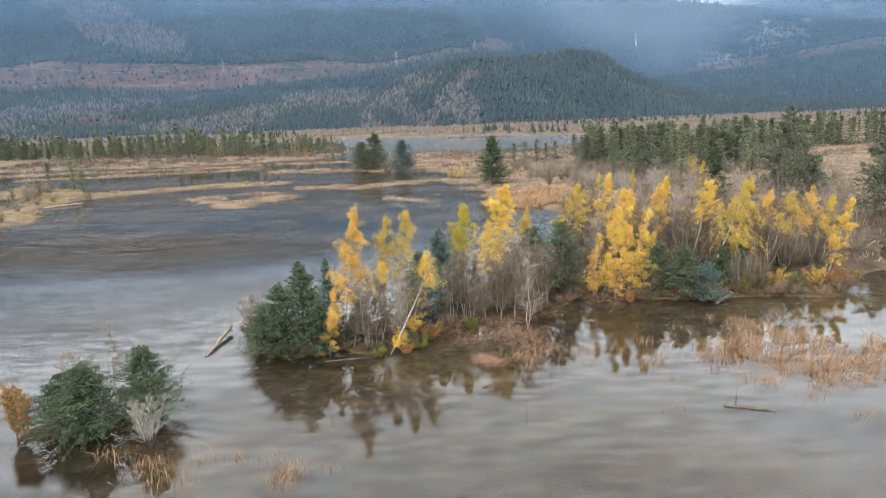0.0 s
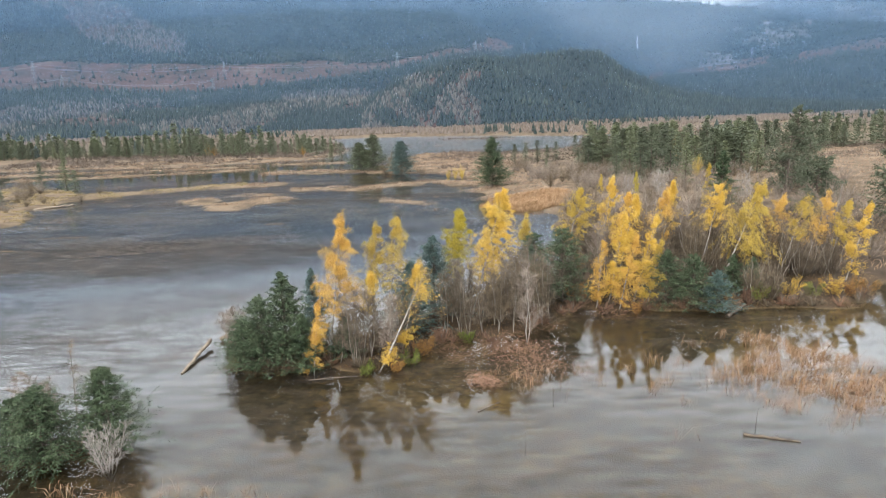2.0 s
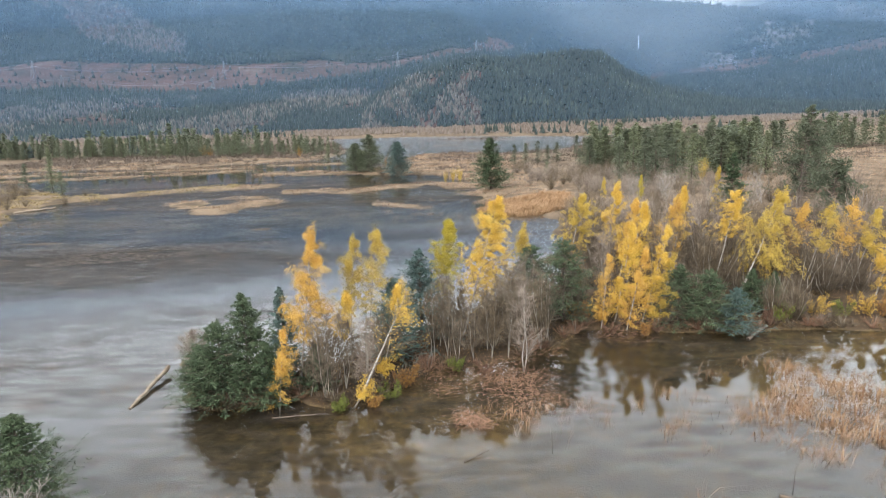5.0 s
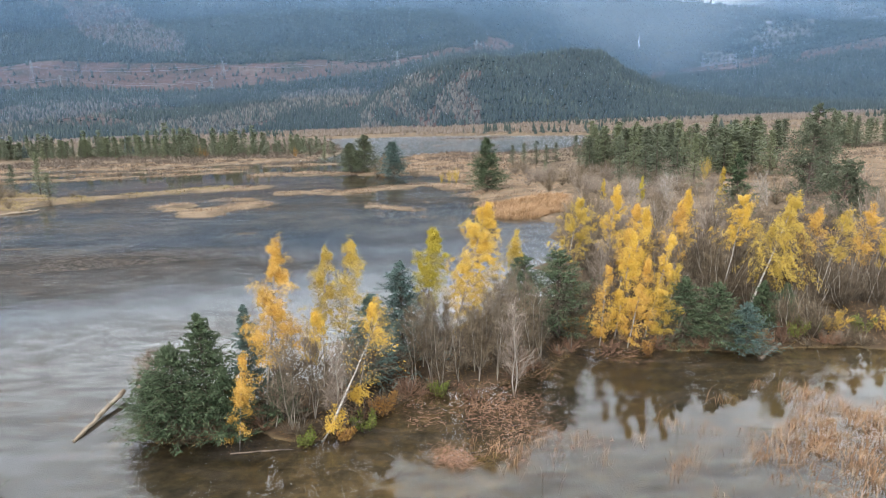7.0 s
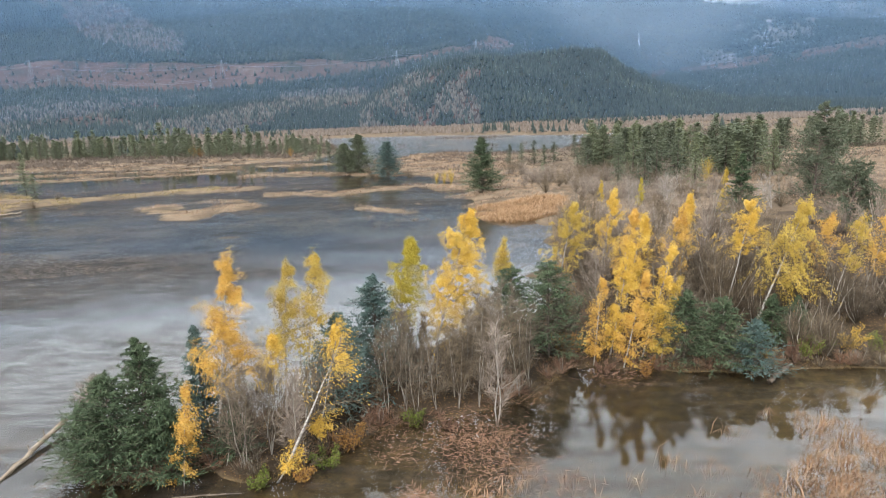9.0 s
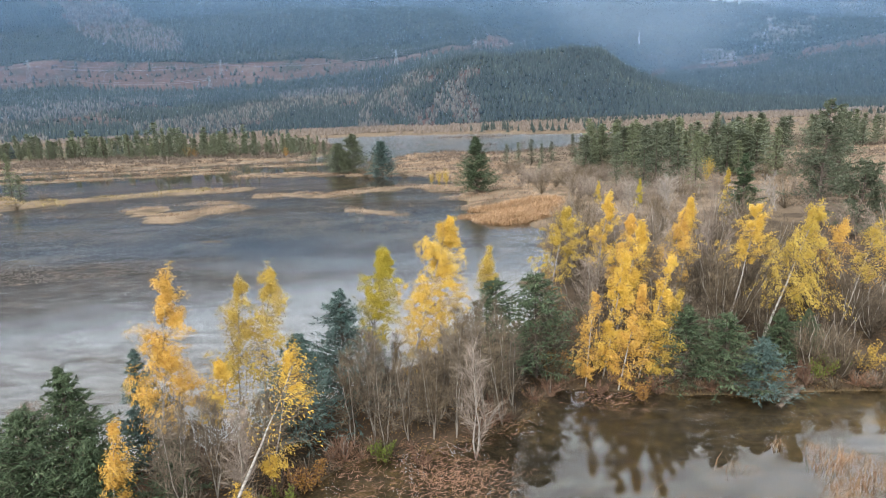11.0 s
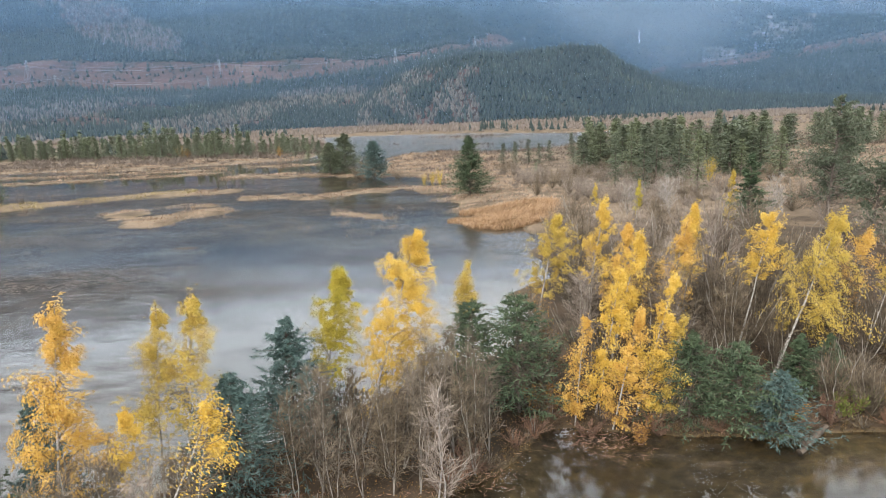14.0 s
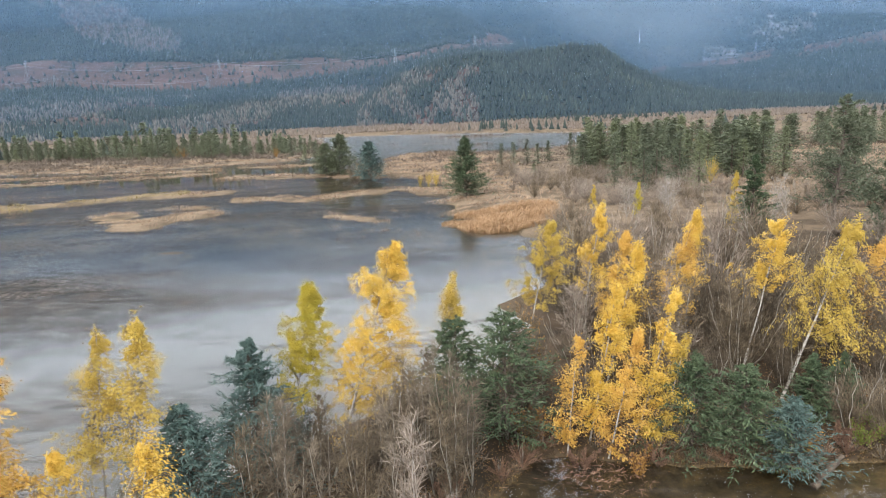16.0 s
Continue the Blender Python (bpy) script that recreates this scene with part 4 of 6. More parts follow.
cover = clearing((C[1:, 1:] + C[:-1, :-1]) / 2, (mr_[1:, 1:] + mr_[:-1, :-1]) / 2, mk_[:-1, :-1])
hills.data.polygons.foreach_set("material_index", np.choose(cover, (0, 1, 2, 1)).ravel().astype(np.int32))


def tree_cloud(rng, xyz, h, w, sides=4, tiers=2):
    """Far conifers: stacked ragged cones."""
    m, g = len(xyz), Geo()
    for t in range(tiers):
        z0, z1 = (0.08, 0.70) if t == 0 else (0.42, 1.0)
        a = np.arange(sides) * 2 * np.pi / sides + rng.random((m, 1)) * 6.28
        rad = w[:, None] * (1.0 if t == 0 else 0.62) * (0.7 + 0.6 * rng.random((m, sides)))
        ring = np.stack([xyz[:, None, 0] + np.cos(a) * rad, xyz[:, None, 1] + np.sin(a) * rad,
                         xyz[:, None, 2] + (h * z0)[:, None] + rad * 0.25 * rng.random((m, sides))], -1)
        apex = xyz + np.stack([0 * h, 0 * h, h * z1], 1)
        v = np.concatenate([ring, apex[:, None]], 1)
        i = np.arange(m)[:, None, None] * (sides + 1)
        s = np.arange(sides)
        g.add(v, (i + np.stack([s, (s + 1) % sides, np.full(sides, sides)], 1)[None]).reshape(-1, 3))
    return g


def tree_cloud_parts(rng, xyz, h, w, sides=4):
    """Farther crowns: one ragged spire each."""
    m = len(xyz)
    a = np.arange(sides) * 2 * np.pi / sides + rng.random((m, 1)) * 6.28
    rad = w[:, None] * (0.6 + 0.8 * rng.random((m, sides)))
    ring = np.stack([xyz[:, None, 0] + np.cos(a) * rad, xyz[:, None, 1] + np.sin(a) * rad, xyz[:, None, 2] + h[:, None] * (0.05 + 0.3 * rng.random((m, sides)))], -1)
    apex = xyz + np.stack([w * 0.5 * (rng.random(m) - 0.5), 0 * h, h], 1)
    s = np.arange(sides)
    f = np.stack([s, (s + 1) % sides, np.full(sides, sides)], 1)
    yield np.concatenate([ring, apex[:, None]], 1), (np.arange(m)[:, None, None] * (sides + 1) + f[None]).reshape(-1, 3)


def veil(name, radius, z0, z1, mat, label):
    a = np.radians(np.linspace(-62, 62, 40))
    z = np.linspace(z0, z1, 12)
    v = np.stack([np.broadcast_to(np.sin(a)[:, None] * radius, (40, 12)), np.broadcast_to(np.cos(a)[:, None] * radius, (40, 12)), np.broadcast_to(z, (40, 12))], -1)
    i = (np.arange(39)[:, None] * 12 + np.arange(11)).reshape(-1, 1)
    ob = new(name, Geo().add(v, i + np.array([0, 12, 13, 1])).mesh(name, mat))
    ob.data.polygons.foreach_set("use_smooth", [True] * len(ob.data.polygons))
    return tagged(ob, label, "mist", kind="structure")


# Aerial haze is put in as bluish sheets, one behind another, mist towards the top.
HAZE_TINT = (0.100, 0.200, 0.345)
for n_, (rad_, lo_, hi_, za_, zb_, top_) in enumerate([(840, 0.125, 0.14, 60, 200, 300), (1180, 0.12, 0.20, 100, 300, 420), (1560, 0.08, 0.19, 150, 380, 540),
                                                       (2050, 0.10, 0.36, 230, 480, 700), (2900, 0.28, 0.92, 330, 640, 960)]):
    veil("backdrop_haze_mist", rad_, 0 if n_ else 0.5, top_, veil_material("haze_mist_%s" % "abcde"[n_], lo_, hi_, za_, zb_, HAZE_TINT, top_, {3: (640, 520, 210), 4: (760, 620, 300)}.get(n_)),
         "thin bluish haze and mist put into a tinted sheet before the mountainsides")

rng = np.random.default_rng(11)
# Forest on the slopes, denser by area as the eye meets it.
col = rng.uniform(-80, 1660, 135000)
dist = 860 * (3300 / 860) ** rng.random(135000)
tx, ty, tz, tr, tk = mountain(col, dist)
cl = clearing(col, tr, tk)
seen = tz > 1.5
ok = seen & ((cl == 0) & (rng.random(len(col)) < 0.8) | (cl == 3) & (rng.random(len(col)) < 0.22) | (cl == 2) & (rng.random(len(col)) < 0.35) | (cl == 1) & (rng.random(len(col)) < 0.06))
hgt = (6.5 + 8 * rng.random(len(col))) * (dist / 1200) ** 0.35
at_ = np.stack([tx, ty, tz - 1], 1)
g = Geo()
for v_, f_ in tree_cloud_parts(rng, at_[ok], hgt[ok], (hgt * 0.25)[ok]):
    g.add(v_, f_)
stuff("hillside_forest", g, FOREST, "dense dark conifer forest on misty mountainsides", "forest")
ok = seen & ((cl == 3) & (rng.random(len(col)) < 0.9) | (cl == 1) & (rng.random(len(col)) < 0.5) | (cl == 2) & (rng.random(len(col)) < 0.1))
small = np.where(cl == 1, 0.26, 0.72)
g = Geo()
for v_, f_ in tree_cloud_parts(rng, at_[ok], (hgt * small)[ok], (hgt * small * 0.30)[ok]):
    g.add(v_, f_)
stuff("hillside_leafless_wood", g, BARE_WOOD, "greyish leafless woodland patches on the slopes", "forest")
# The plain under the mountains: thicket, young spruces, low scrub.
px, py = rng.uniform(-900, 900, 80000), 300 * (1000 / 300) ** rng.random(80000)
land = (ground_height(px, py) > 0.3) & (np.abs(px) < py * 0.85)
wild = wobble(px, py, 42.0, 2) + 0.5 * wobble(px, py, 13.0, 4)
ok = land & (wild > -0.3) & (py > 380) & (rng.random(len(px)) < 0.8)
bh = (1.2 + 3.0 * rng.random(len(px))) * np.clip(py / 600, 0.7, 1.3)
pz = ground_height(px, py)
g = Geo()
for v_, f_ in tree_cloud_parts(rng, np.stack([px, py, pz], 1)[ok], bh[ok], (bh * 0.42)[ok], 4):
    g.add(v_, f_)
sx_, sy_ = rng.uniform(-190, 150, 24000), rng.uniform(96, 420, 24000)
sz_ = ground_height(sx_, sy_)
tuft_ = wobble(sx_, sy_ * 1.5, 9.0, 4) + 0.6 * wobble(sx_, sy_ * 1.6, 3.1, 2)
ok = (sz_ > 0.05) & (tuft_ + 0.5 * rng.random(24000) > np.where(sy_ > 165, 0.0, 0.55)) & ((sx_ < 22) | (sy_ > 165)) & (rng.random(24000) < np.clip(sy_ / 220, 0.3, 1))
sh_ = (0.5 + 1.1 * rng.random(24000) ** 2) * np.clip(sy_ / 190, 0.6, 1.5)
for k_ in range(9):
    root = np.stack([sx_, sy_, sz_ - 0.05], 1)[ok]
    out_ = unit(rng.normal(size=(len(root), 3)) * np.array([0.75, 0.75, 0.2]) + np.array([0, 0, 0.9])) * (sh_[ok] * (0.4 + 0.3 * rng.random(len(root))))[:, None]
    root = root + rng.normal(size=root.shape) * np.array([0.5, 0.5, 0]) * sh_[ok][:, None]
    g.blades(root + out_, out_, unit(np.cross(out_, rng.normal(size=root.shape))) * (0.05 * np.clip(sy_[ok] / 130, 0.7, 2.2))[:, None])
stuff("plain_thicket", g, TAN_WOOD, "brown leafless thicket over the far plain", "shrub")
ok = land & (wobble(px, py, 60.0, 8) + 0.4 * wobble(px, py, 17.0, 1) > 0.45) & (py > 330) & (rng.random(len(px)) < 0.12)
sh = 4 + 5 * rng.random(len(px))
stuff("plain_spruces", tree_cloud(rng, np.stack([px, py, pz], 1)[ok], sh[ok], (sh * 0.26)[ok]), FOREST, "scattered young spruces over the far plain", "tree")


# ---- the near islands ----
def zed(x, y):
    """The height of the ground sheet under a point, a little below its surface."""
    i, j = int(np.searchsorted(gx, x)) - 1, int(np.searchsorted(gy, y)) - 1
    u, v = (x - gx[i]) / (gx[i + 1] - gx[i]), (y - gy[j]) / (gy[j + 1] - gy[j])
    return float((gz[i, j] * (1 - u) + gz[i + 1, j] * u) * (1 - v) + (gz[i, j + 1] * (1 - u) + gz[i + 1, j + 1] * u) * v) - 0.03


def on(x, y):
    return (x, y, zed(x, y))


SPRUCE_LABEL = "young dark green spruce with drooping boughs at the water's edge"
spruce(1, on(-9.9, 36.6), 4.3, 2.6, SPRUCE_LABEL, base=0.0, lush=1.4, dome=0.66)
spruce(2, on(-8.7, 37.2), 5.6, 2.6, SPRUCE_LABEL, base=0.0, lush=1.4)
spruce(3, on(-11.1, 37.0), 3.0, 2.0, "low bushy green spruce at the tip of the island", base=0.0, lush=1.2, dome=0.66)
spruce(4, on(-7.5, 36.4), 3.6, 1.9, SPRUCE_LABEL, base=0.0, lush=1.1)
spruce(5, on(-7.6, 40.2), 5.4, 1.7, "slim blue-green spruce behind the birches", BLUE_NEEDLE)
spruce(6, on(0.0, 44.6), 5.9, 3.1, "slim blue-green spruce behind the birches", BLUE_NEEDLE, lush=1.4)
spruce(7, on(-1.3, 41.6), 5.0, 2.9, "bushy blue-green spruce behind the birches", BLUE_NEEDLE, lush=1.5, base=0.01)
spruce(8, on(9.6, 47.4), 5.7, 3.5, "broad dark green spruce among bare trees", base=0.01, dome=0.62)
spruce(9, on(7.6, 48.2), 5.2, 2.8, "dark green spruce among bare trees", dome=0.62)
spruce(10, on(17.0, 46.4), 4.0, 2.5, "bushy dark green spruce by the water", base=0.01, dome=0.74)
spruce(11, on(18.7, 45.7), 4.0, 2.6, "bushy dark green spruce by the water", base=0.01, dome=0.74)
spruce(12, on(20.2, 45.0), 3.0, 2.0, "small silvery blue spruce by the water", BLUE_NEEDLE, base=0.01, dome=0.74)
spruce(13, on(22.6, 48.0), 3.2, 1.4, "low dark spruce under the birches")
spruce(14, on(24.8, 49.4), 2.6, 1.3, "low dark spruce under the birches")
spruce(15, on(-5.2, 37.4), 2.6, 1.2, "low dark spruce under the birches", base=0.01)

birch(21, on(-6.4, 38.6), 8.9, (1.2, 0.2), 0.26, 0.17, ORANGE, 1.3, "slender birch with thick amber crown", low=(0.2, 0.5, 0.14))
birch(22, on(-6.9, 35.9), 4.7, (0.5, 0.3), 0.34, 0.12, ORANGE, 0.9, "small birch with golden leaves hanging to the water", True, low=(0.1, 0.5, 0.16))
birch(23, on(-4.0, 41.0), 7.7, (0.5, 0.5), 0.40, 0.13, PALE_GOLD, 0.65, "slender birch with thin pale gold crown", True)
birch(24, on(-3.0, 40.7), 8.3, (0.9, 0.6), 0.38, 0.135, PALE_GOLD, 0.65, "slender birch with thin pale gold crown", True)
birch(25, on(-3.1, 36.0), 6.2, (2.9, 0.6), 0.42, 0.28, GOLD, 0.09, "leaning white-stemmed birch, nearly bare, over the water", low=(0.12, 0.2, 0.08), bow=0.9, stout=1.7)
birch(26, on(-1.9, 38.2), 5.9, (1.3, 0.2), 0.55, 0.17, GOLD, 0.55, "small birch with sparse golden leaves", True, low=(0.12, 0.22, 0.12))
birch(20, on(-4.3, 38.8), 5.0, (0.6, 0.2), 0.5, 0.16, GOLD, 0.6, "small birch with sparse golden leaves", True)
birch(27, on(0.7, 45.7), 7.6, (1.3, 0.9), 0.30, 0.20, LIME, 1.7, "birch with a greenish yellow crown")
birch(28, on(2.7, 45.0), 9.0, (2.6, 2.6), 0.22, 0.20, GOLD, 2.1, "tall birch with a dense golden crown leaning with the wind", low=(0.14, 0.5, 0.17), weep=1.3)
birch(29, on(6.5, 51.6), 6.2, (1.1, 0.8), 0.50, 0.15, PALE_GOLD, 0.8, "thin birch with a small pale gold crown", True)
birch(30, on(11.8, 58.4), 7.6, (1.6, 1.6), 0.28, 0.30, PALE_GOLD, 1.7, "birch with a loose yellow-green crown")
birch(31, on(15.0, 59.0), 8.4, (1.6, 1.4), 0.28, 0.17, GOLD, 1.3)
birch(32, on(13.0, 47.0), 6.8, (1.2, 0.6), 0.16, 0.17, GOLD, 1.1, "leafy golden birch hanging over the water", low=(0.06, 0.4, 0.15))
birch(33, on(13.6, 46.2), 5.8, (1.0, -0.2), 0.12, 0.18, ORANGE, 1.0, "leafy amber birch hanging over the water", low=(0.06, 0.35, 0.16))
birch(34, on(14.8, 46.8), 6.6, (1.6, 0.4), 0.12, 0.18, GOLD, 1.1, "leafy golden birch hanging over the water", low=(0.05, 0.35, 0.15))
birch(17, on(12.0, 46.6), 5.2, (0.5, 0.1), 0.14, 0.2, ORANGE, 0.55, "leafy amber birch hanging over the water", low=(0.06, 0.4, 0.18))
birch(18, on(15.7, 46.4), 5.0, (0.9, 0.1), 0.14, 0.2, PALE_GOLD, 0.5, "leafy golden birch hanging over the water", low=(0.05, 0.4, 0.17))
birch(35, on(19.6, 57.4), 7.8, (2.2, 1.4), 0.30, 0.17, GOLD, 1.2)
birch(36, on(15.2, 54.6), 7.2, (1.6, 1.4), 0.30, 0.16, ORANGE, 1.2)
birch(48, on(14.4, 50.6), 7.8, (1.8, 1.0), 0.26, 0.17, GOLD, 1.2)
birch(49, on(17.2, 52.4), 8.0, (2.2, 1.0), 0.34, 0.15, ORANGE, 0.9, "thin birch with sparse amber leaves", True)
birch(37, on(21.8, 52.6), 8.0, (2.4, 1.6), 0.48, 0.19, GOLD, 1.3, "leaning birch with a gold crown at its top")
birch(38, on(22.6, 50.2), 8.2, (4.0, 2.4), 0.24, 0.31, PALE_GOLD, 2.3, "leaning birch with a weeping yellow-green crown", stout=1.4, weep=2.4)
birch(39, on(27.0, 53.2), 6.9, (2.4, 1.0), 0.45, 0.19, ORANGE, 0.6, "leaning birch with white stem and thin leaves", True)
birch(40, on(28.4, 52.4), 7.1, (2.6, 1.0), 0.45, 0.20, PALE_GOLD, 0.6, "leaning birch with white stem and thin leaves", True)
birch(41, on(30.6, 52.8), 7.3, (2.4, 1.0), 0.35, 0.20, ORANGE, 0.6, "leaning birch with white stem and thin leaves", True)
birch(42, on(32.2, 52.4), 6.3, (2.3, 1.0), 0.40, 0.19, PALE_GOLD, 0.9, "leaning birch with white stem and thin leaves", True)
birch(43, on(33.0, 50.8), 6.3, (1.8, 0.6), 0.25, 0.20, GOLD, 1.0, low=(0.1, 0.4, 0.16))

GREY_LABEL = "leafless grey-stemmed tree with fine brown twigs"
bare_tree(51, on(-4.6, 36.6), 4.6, GREY_LABEL, stems=3)
bare_tree(52, on(-3.7, 37.4), 4.9, GREY_LABEL, stems=3)
bare_tree(53, on(-5.5, 37.0), 3.9, GREY_LABEL, stems=2)
bare_tree(54, on(-2.6, 37.0), 4.2, GREY_LABEL, twig_mat=MAUVE_TWIG, stems=3, spread=0.24)
bare_tree(59, on(-2.0, 38.8), 4.2, GREY_LABEL, stems=2)
for k, (x, y, h) in enumerate([(0.9, 41.0, 4.3), (1.7, 41.6, 4.6), (3.2, 41.4, 3.9), (4.3, 41.6, 4.7), (5.3, 41.8, 4.8), (4.6, 43.0, 5.2),
                               (2.4, 43.8, 3.9), (6.6, 43.6, 5.2), (7.2, 45.0, 5.0), (6.0, 46.0, 5.4), (2.2, 40.9, 3.8), (4.1, 42.4, 4.0), (5.5, 43.2, 5.2),
                               (8.0, 44.2, 4.4), (1.2, 43.2, 4.8), (7.4, 42.8, 4.2)]):
    bare_tree(60 + k, on(x, y), h, GREY_LABEL, GREY_BARK, GREY_TWIG if k % 3 else BROWN_TWIG, stems=2 + k % 2, spread=0.14)
bare_tree(55, on(6.1, 40.7), 5.5, "leafless pale-stemmed tree at the water's edge", PALE_BARK, MAUVE_TWIG, stems=2, spread=0.12, thick=1.3)
for k, (x, y, h) in enumerate([(10.4, 48.6, 4.6), (11.2, 50.4, 5.6), (16.4, 50.0, 5.6), (17.6, 50.2, 5.8), (18.4, 51.4, 6.0), (16.2, 52.6, 6.4), (19.0, 53.6, 6.4),
                               (21.4, 52.6, 5.6), (23.8, 51.6, 5.4), (17.6, 56.0, 6.2), (20.6, 57.0, 6.2), (24.6, 56.0, 5.8), (14.0, 54.0, 6.2), (27.4, 53.0, 5.2)]):
    bare_tree(80 + k, on(x, y), h, "leafless brown-twigged tree behind the birches", GREY_BARK, BROWN_TWIG if k % 3 else MAUVE_TWIG, stems=3, spread=0.15,
              leaves=OCHRE if k % 4 == 1 else None, count=1)

# Bare saplings and brush that fill the island.
rng = np.random.default_rng(77)
SAPLING = [willow(400 + k, 3.4, "leafless brown brush under the birches" if k != 1 else "leafless grey brush under the birches", (SHADED_TWIG, GREY_TWIG, SHADED_TWIG, BROWN_TWIG)[k],
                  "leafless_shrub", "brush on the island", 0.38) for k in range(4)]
for k, ob in enumerate(SAPLING):
    ob.matrix_basis = pose(*on(-5 + 3.4 * k, 38.4 + 3.0 * k))
n_ = 0
while n_ < 74:
    x, y = rng.uniform(-8, 33), rng.uniform(35, 60)
    if zed(x, y) < 0.2 or y > 50 + 0.3 * (x - 4) and x < 16 or math.hypot(x + 1.0, y - 40.6) < 2.6:
        continue
    n_ += 1 if x > 9 or n_ % 2 else 2
    h = rng.uniform(0.25, 0.6) if x < 9 else rng.uniform(0.35, 1.05)
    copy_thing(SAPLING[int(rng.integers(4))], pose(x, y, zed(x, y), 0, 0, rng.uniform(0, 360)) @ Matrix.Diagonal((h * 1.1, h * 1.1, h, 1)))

n_ = 0
while n_ < 70:
    x, y = rng.uniform(10, 35), rng.uniform(50, 74)
    if zed(x, y) < 0.2:
        continue
    n_ += 1
    h = rng.uniform(0.7, 1.35)
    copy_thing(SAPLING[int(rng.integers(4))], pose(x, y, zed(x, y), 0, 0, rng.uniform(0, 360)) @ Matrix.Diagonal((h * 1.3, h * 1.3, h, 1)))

# Undergrowth on the shore.
UNDER = [(12.4, 45.9, 1.0, RUSSET_TWIG, None), (14.6, 45.4, 1.1, RUSSET_TWIG, OCHRE), (15.4, 45.6, 0.9, RUSSET_TWIG, None), (21.0, 45.6, 1.0, RUSSET_TWIG, OCHRE),
         (22.6, 46.0, 1.1, RUSSET_TWIG, None), (23.6, 46.2, 1.2, RUSSET_TWIG, GREEN_LEAF), (24.8, 46.6, 1.1, MAUVE_TWIG, GREEN_LEAF), (26.2, 46.6, 1.4, BROWN_TWIG, GOLD),
         (27.8, 46.6, 1.2, BROWN_TWIG, GREEN_LEAF), (29.4, 46.4, 1.5, RUSSET_TWIG, GOLD), (30.8, 46.2, 1.3, RUSSET_TWIG, OCHRE), (32.0, 47.0, 1.5, BROWN_TWIG, OCHRE),
         (-1.2, 37.0, 0.9, BROWN_TWIG, GREEN_LEAF), (-3.9, 35.7, 0.8, BROWN_TWIG, GREEN_LEAF), (-2.2, 36.2, 0.9, RUSSET_TWIG, OCHRE), (-0.4, 38.4, 1.2, RUSSET_TWIG, OCHRE),
         (2.2, 40.4, 0.8, BROWN_TWIG, GREEN_LEAF), (3.8, 40.2, 0.9, RUSSET_TWIG, None), (7.2, 43.4, 1.1, RUSSET_TWIG, None), (10.6, 47.4, 1.4, RUSSET_TWIG, OCHRE)]
for k, (x, y, h, tw, lv) in enumerate(UNDER):
    bare_tree(120 + k, on(x, y), h, "low tangled shrub on the bank" + (" with withered leaves" if lv is OCHRE else " with yellow-green leaves" if lv else ""),
              BROWN_TWIG, tw, "shrub", "shrubs on the bank", lv, 1, stems=6, spread=0.75, twiggy=5)

# Low brush right along the water's edge.
rng = np.random.default_rng(41)
RIM = [willow(420 + k, 1.0, lab, tw, "low_shrub", "low brush on the shore", 0.9, 26) for k, (lab, tw) in enumerate((
    ("low russet brush at the water's edge", RUSSET_TWIG), ("low brown brush at the water's edge", BROWN_TWIG), ("low rusty brush at the water's edge", FERN)))]
for k, ob in enumerate(RIM):
    ob.matrix_basis = pose(*on(11.0 + 2.2 * k, 46.9 - 0.3 * k))
n_ = 0
while n_ < 130:
    x, y = rng.uniform(-11.5, 34), rng.uniform(34, 52)
    z = zed(x, y)
    if not 0.02 < z < 0.24 or y > 46 + 0.1 * (x - 8) and x > 6 or y > 41 and x < 6:
        continue
    n_ += 1
    h = rng.uniform(0.45, 1.1)
    copy_thing(RIM[int(rng.integers(3))], pose(x, y, z, 0, 0, rng.uniform(0, 360)) @ Matrix.Diagonal((h * 1.1, h * 1.1, h, 1)))

# ---- the small islet ----
spruce(16, on(-16.9, 27.0), 3.5, 2.7, "broad bushy green spruce on a small islet", base=0.0, lush=1.5, dome=0.66)
spruce(17, on(-14.4, 28.0), 4.0, 2.3, "bushy green spruce on a small islet", base=0.0, lush=1.4, dome=0.66)
spruce(18, on(-18.2, 27.3), 2.9, 2.1, "low green spruce on a small islet", base=0.0, lush=1.2, dome=0.66)
bare_tree(56, on(-13.7, 26.3), 2.9, "dead pale-branched shrub leaning over the water", PALE_BARK, PALE_BARK, stems=6, spread=0.46, twiggy=2, thick=1.7, group="shrubs on the islet")
birch(44, on(-17.4, 30.2), 5.4, (0.3, 0), 0.4, 0.10, OCHRE, 0.02, "small leafless white-stemmed birch", True, stout=2.2)
bare_tree(57, on(-17.8, 28.8), 3.6, "leafless brown shrub behind the spruces", GREY_BARK, MAUVE_TWIG, stems=5, spread=0.3, group="shrubs on the islet")
bare_tree(58, on(-20.0, 26.3), 2.6, "leafless shrub with a few amber leaves", BROWN_TWIG, BROWN_TWIG, "shrub", "shrubs on the islet", OCHRE, 2, stems=6, spread=0.4)

# ---- middle distance: spruces, thickets ----
MID = []
for k in range(6):
    ob = thing("spruce_tree", "mid-green spruce standing on the far bank", "tree", "spruces on the far banks")
    trunk, crown = spruce_geo(200 + k, 10.0, 2.3 + 0.35 * (k % 3), fine=False, base=0.03, droop=-0.05, dome=0.95)
    part("trunk", trunk, SPRUCE_BARK, ob)
    part("crown", crown, HAZED_NEEDLE, ob)
    ob.matrix_basis = pose(*on(-205 + 26 * k, 318 - 9 * k))
    MID.append(ob)


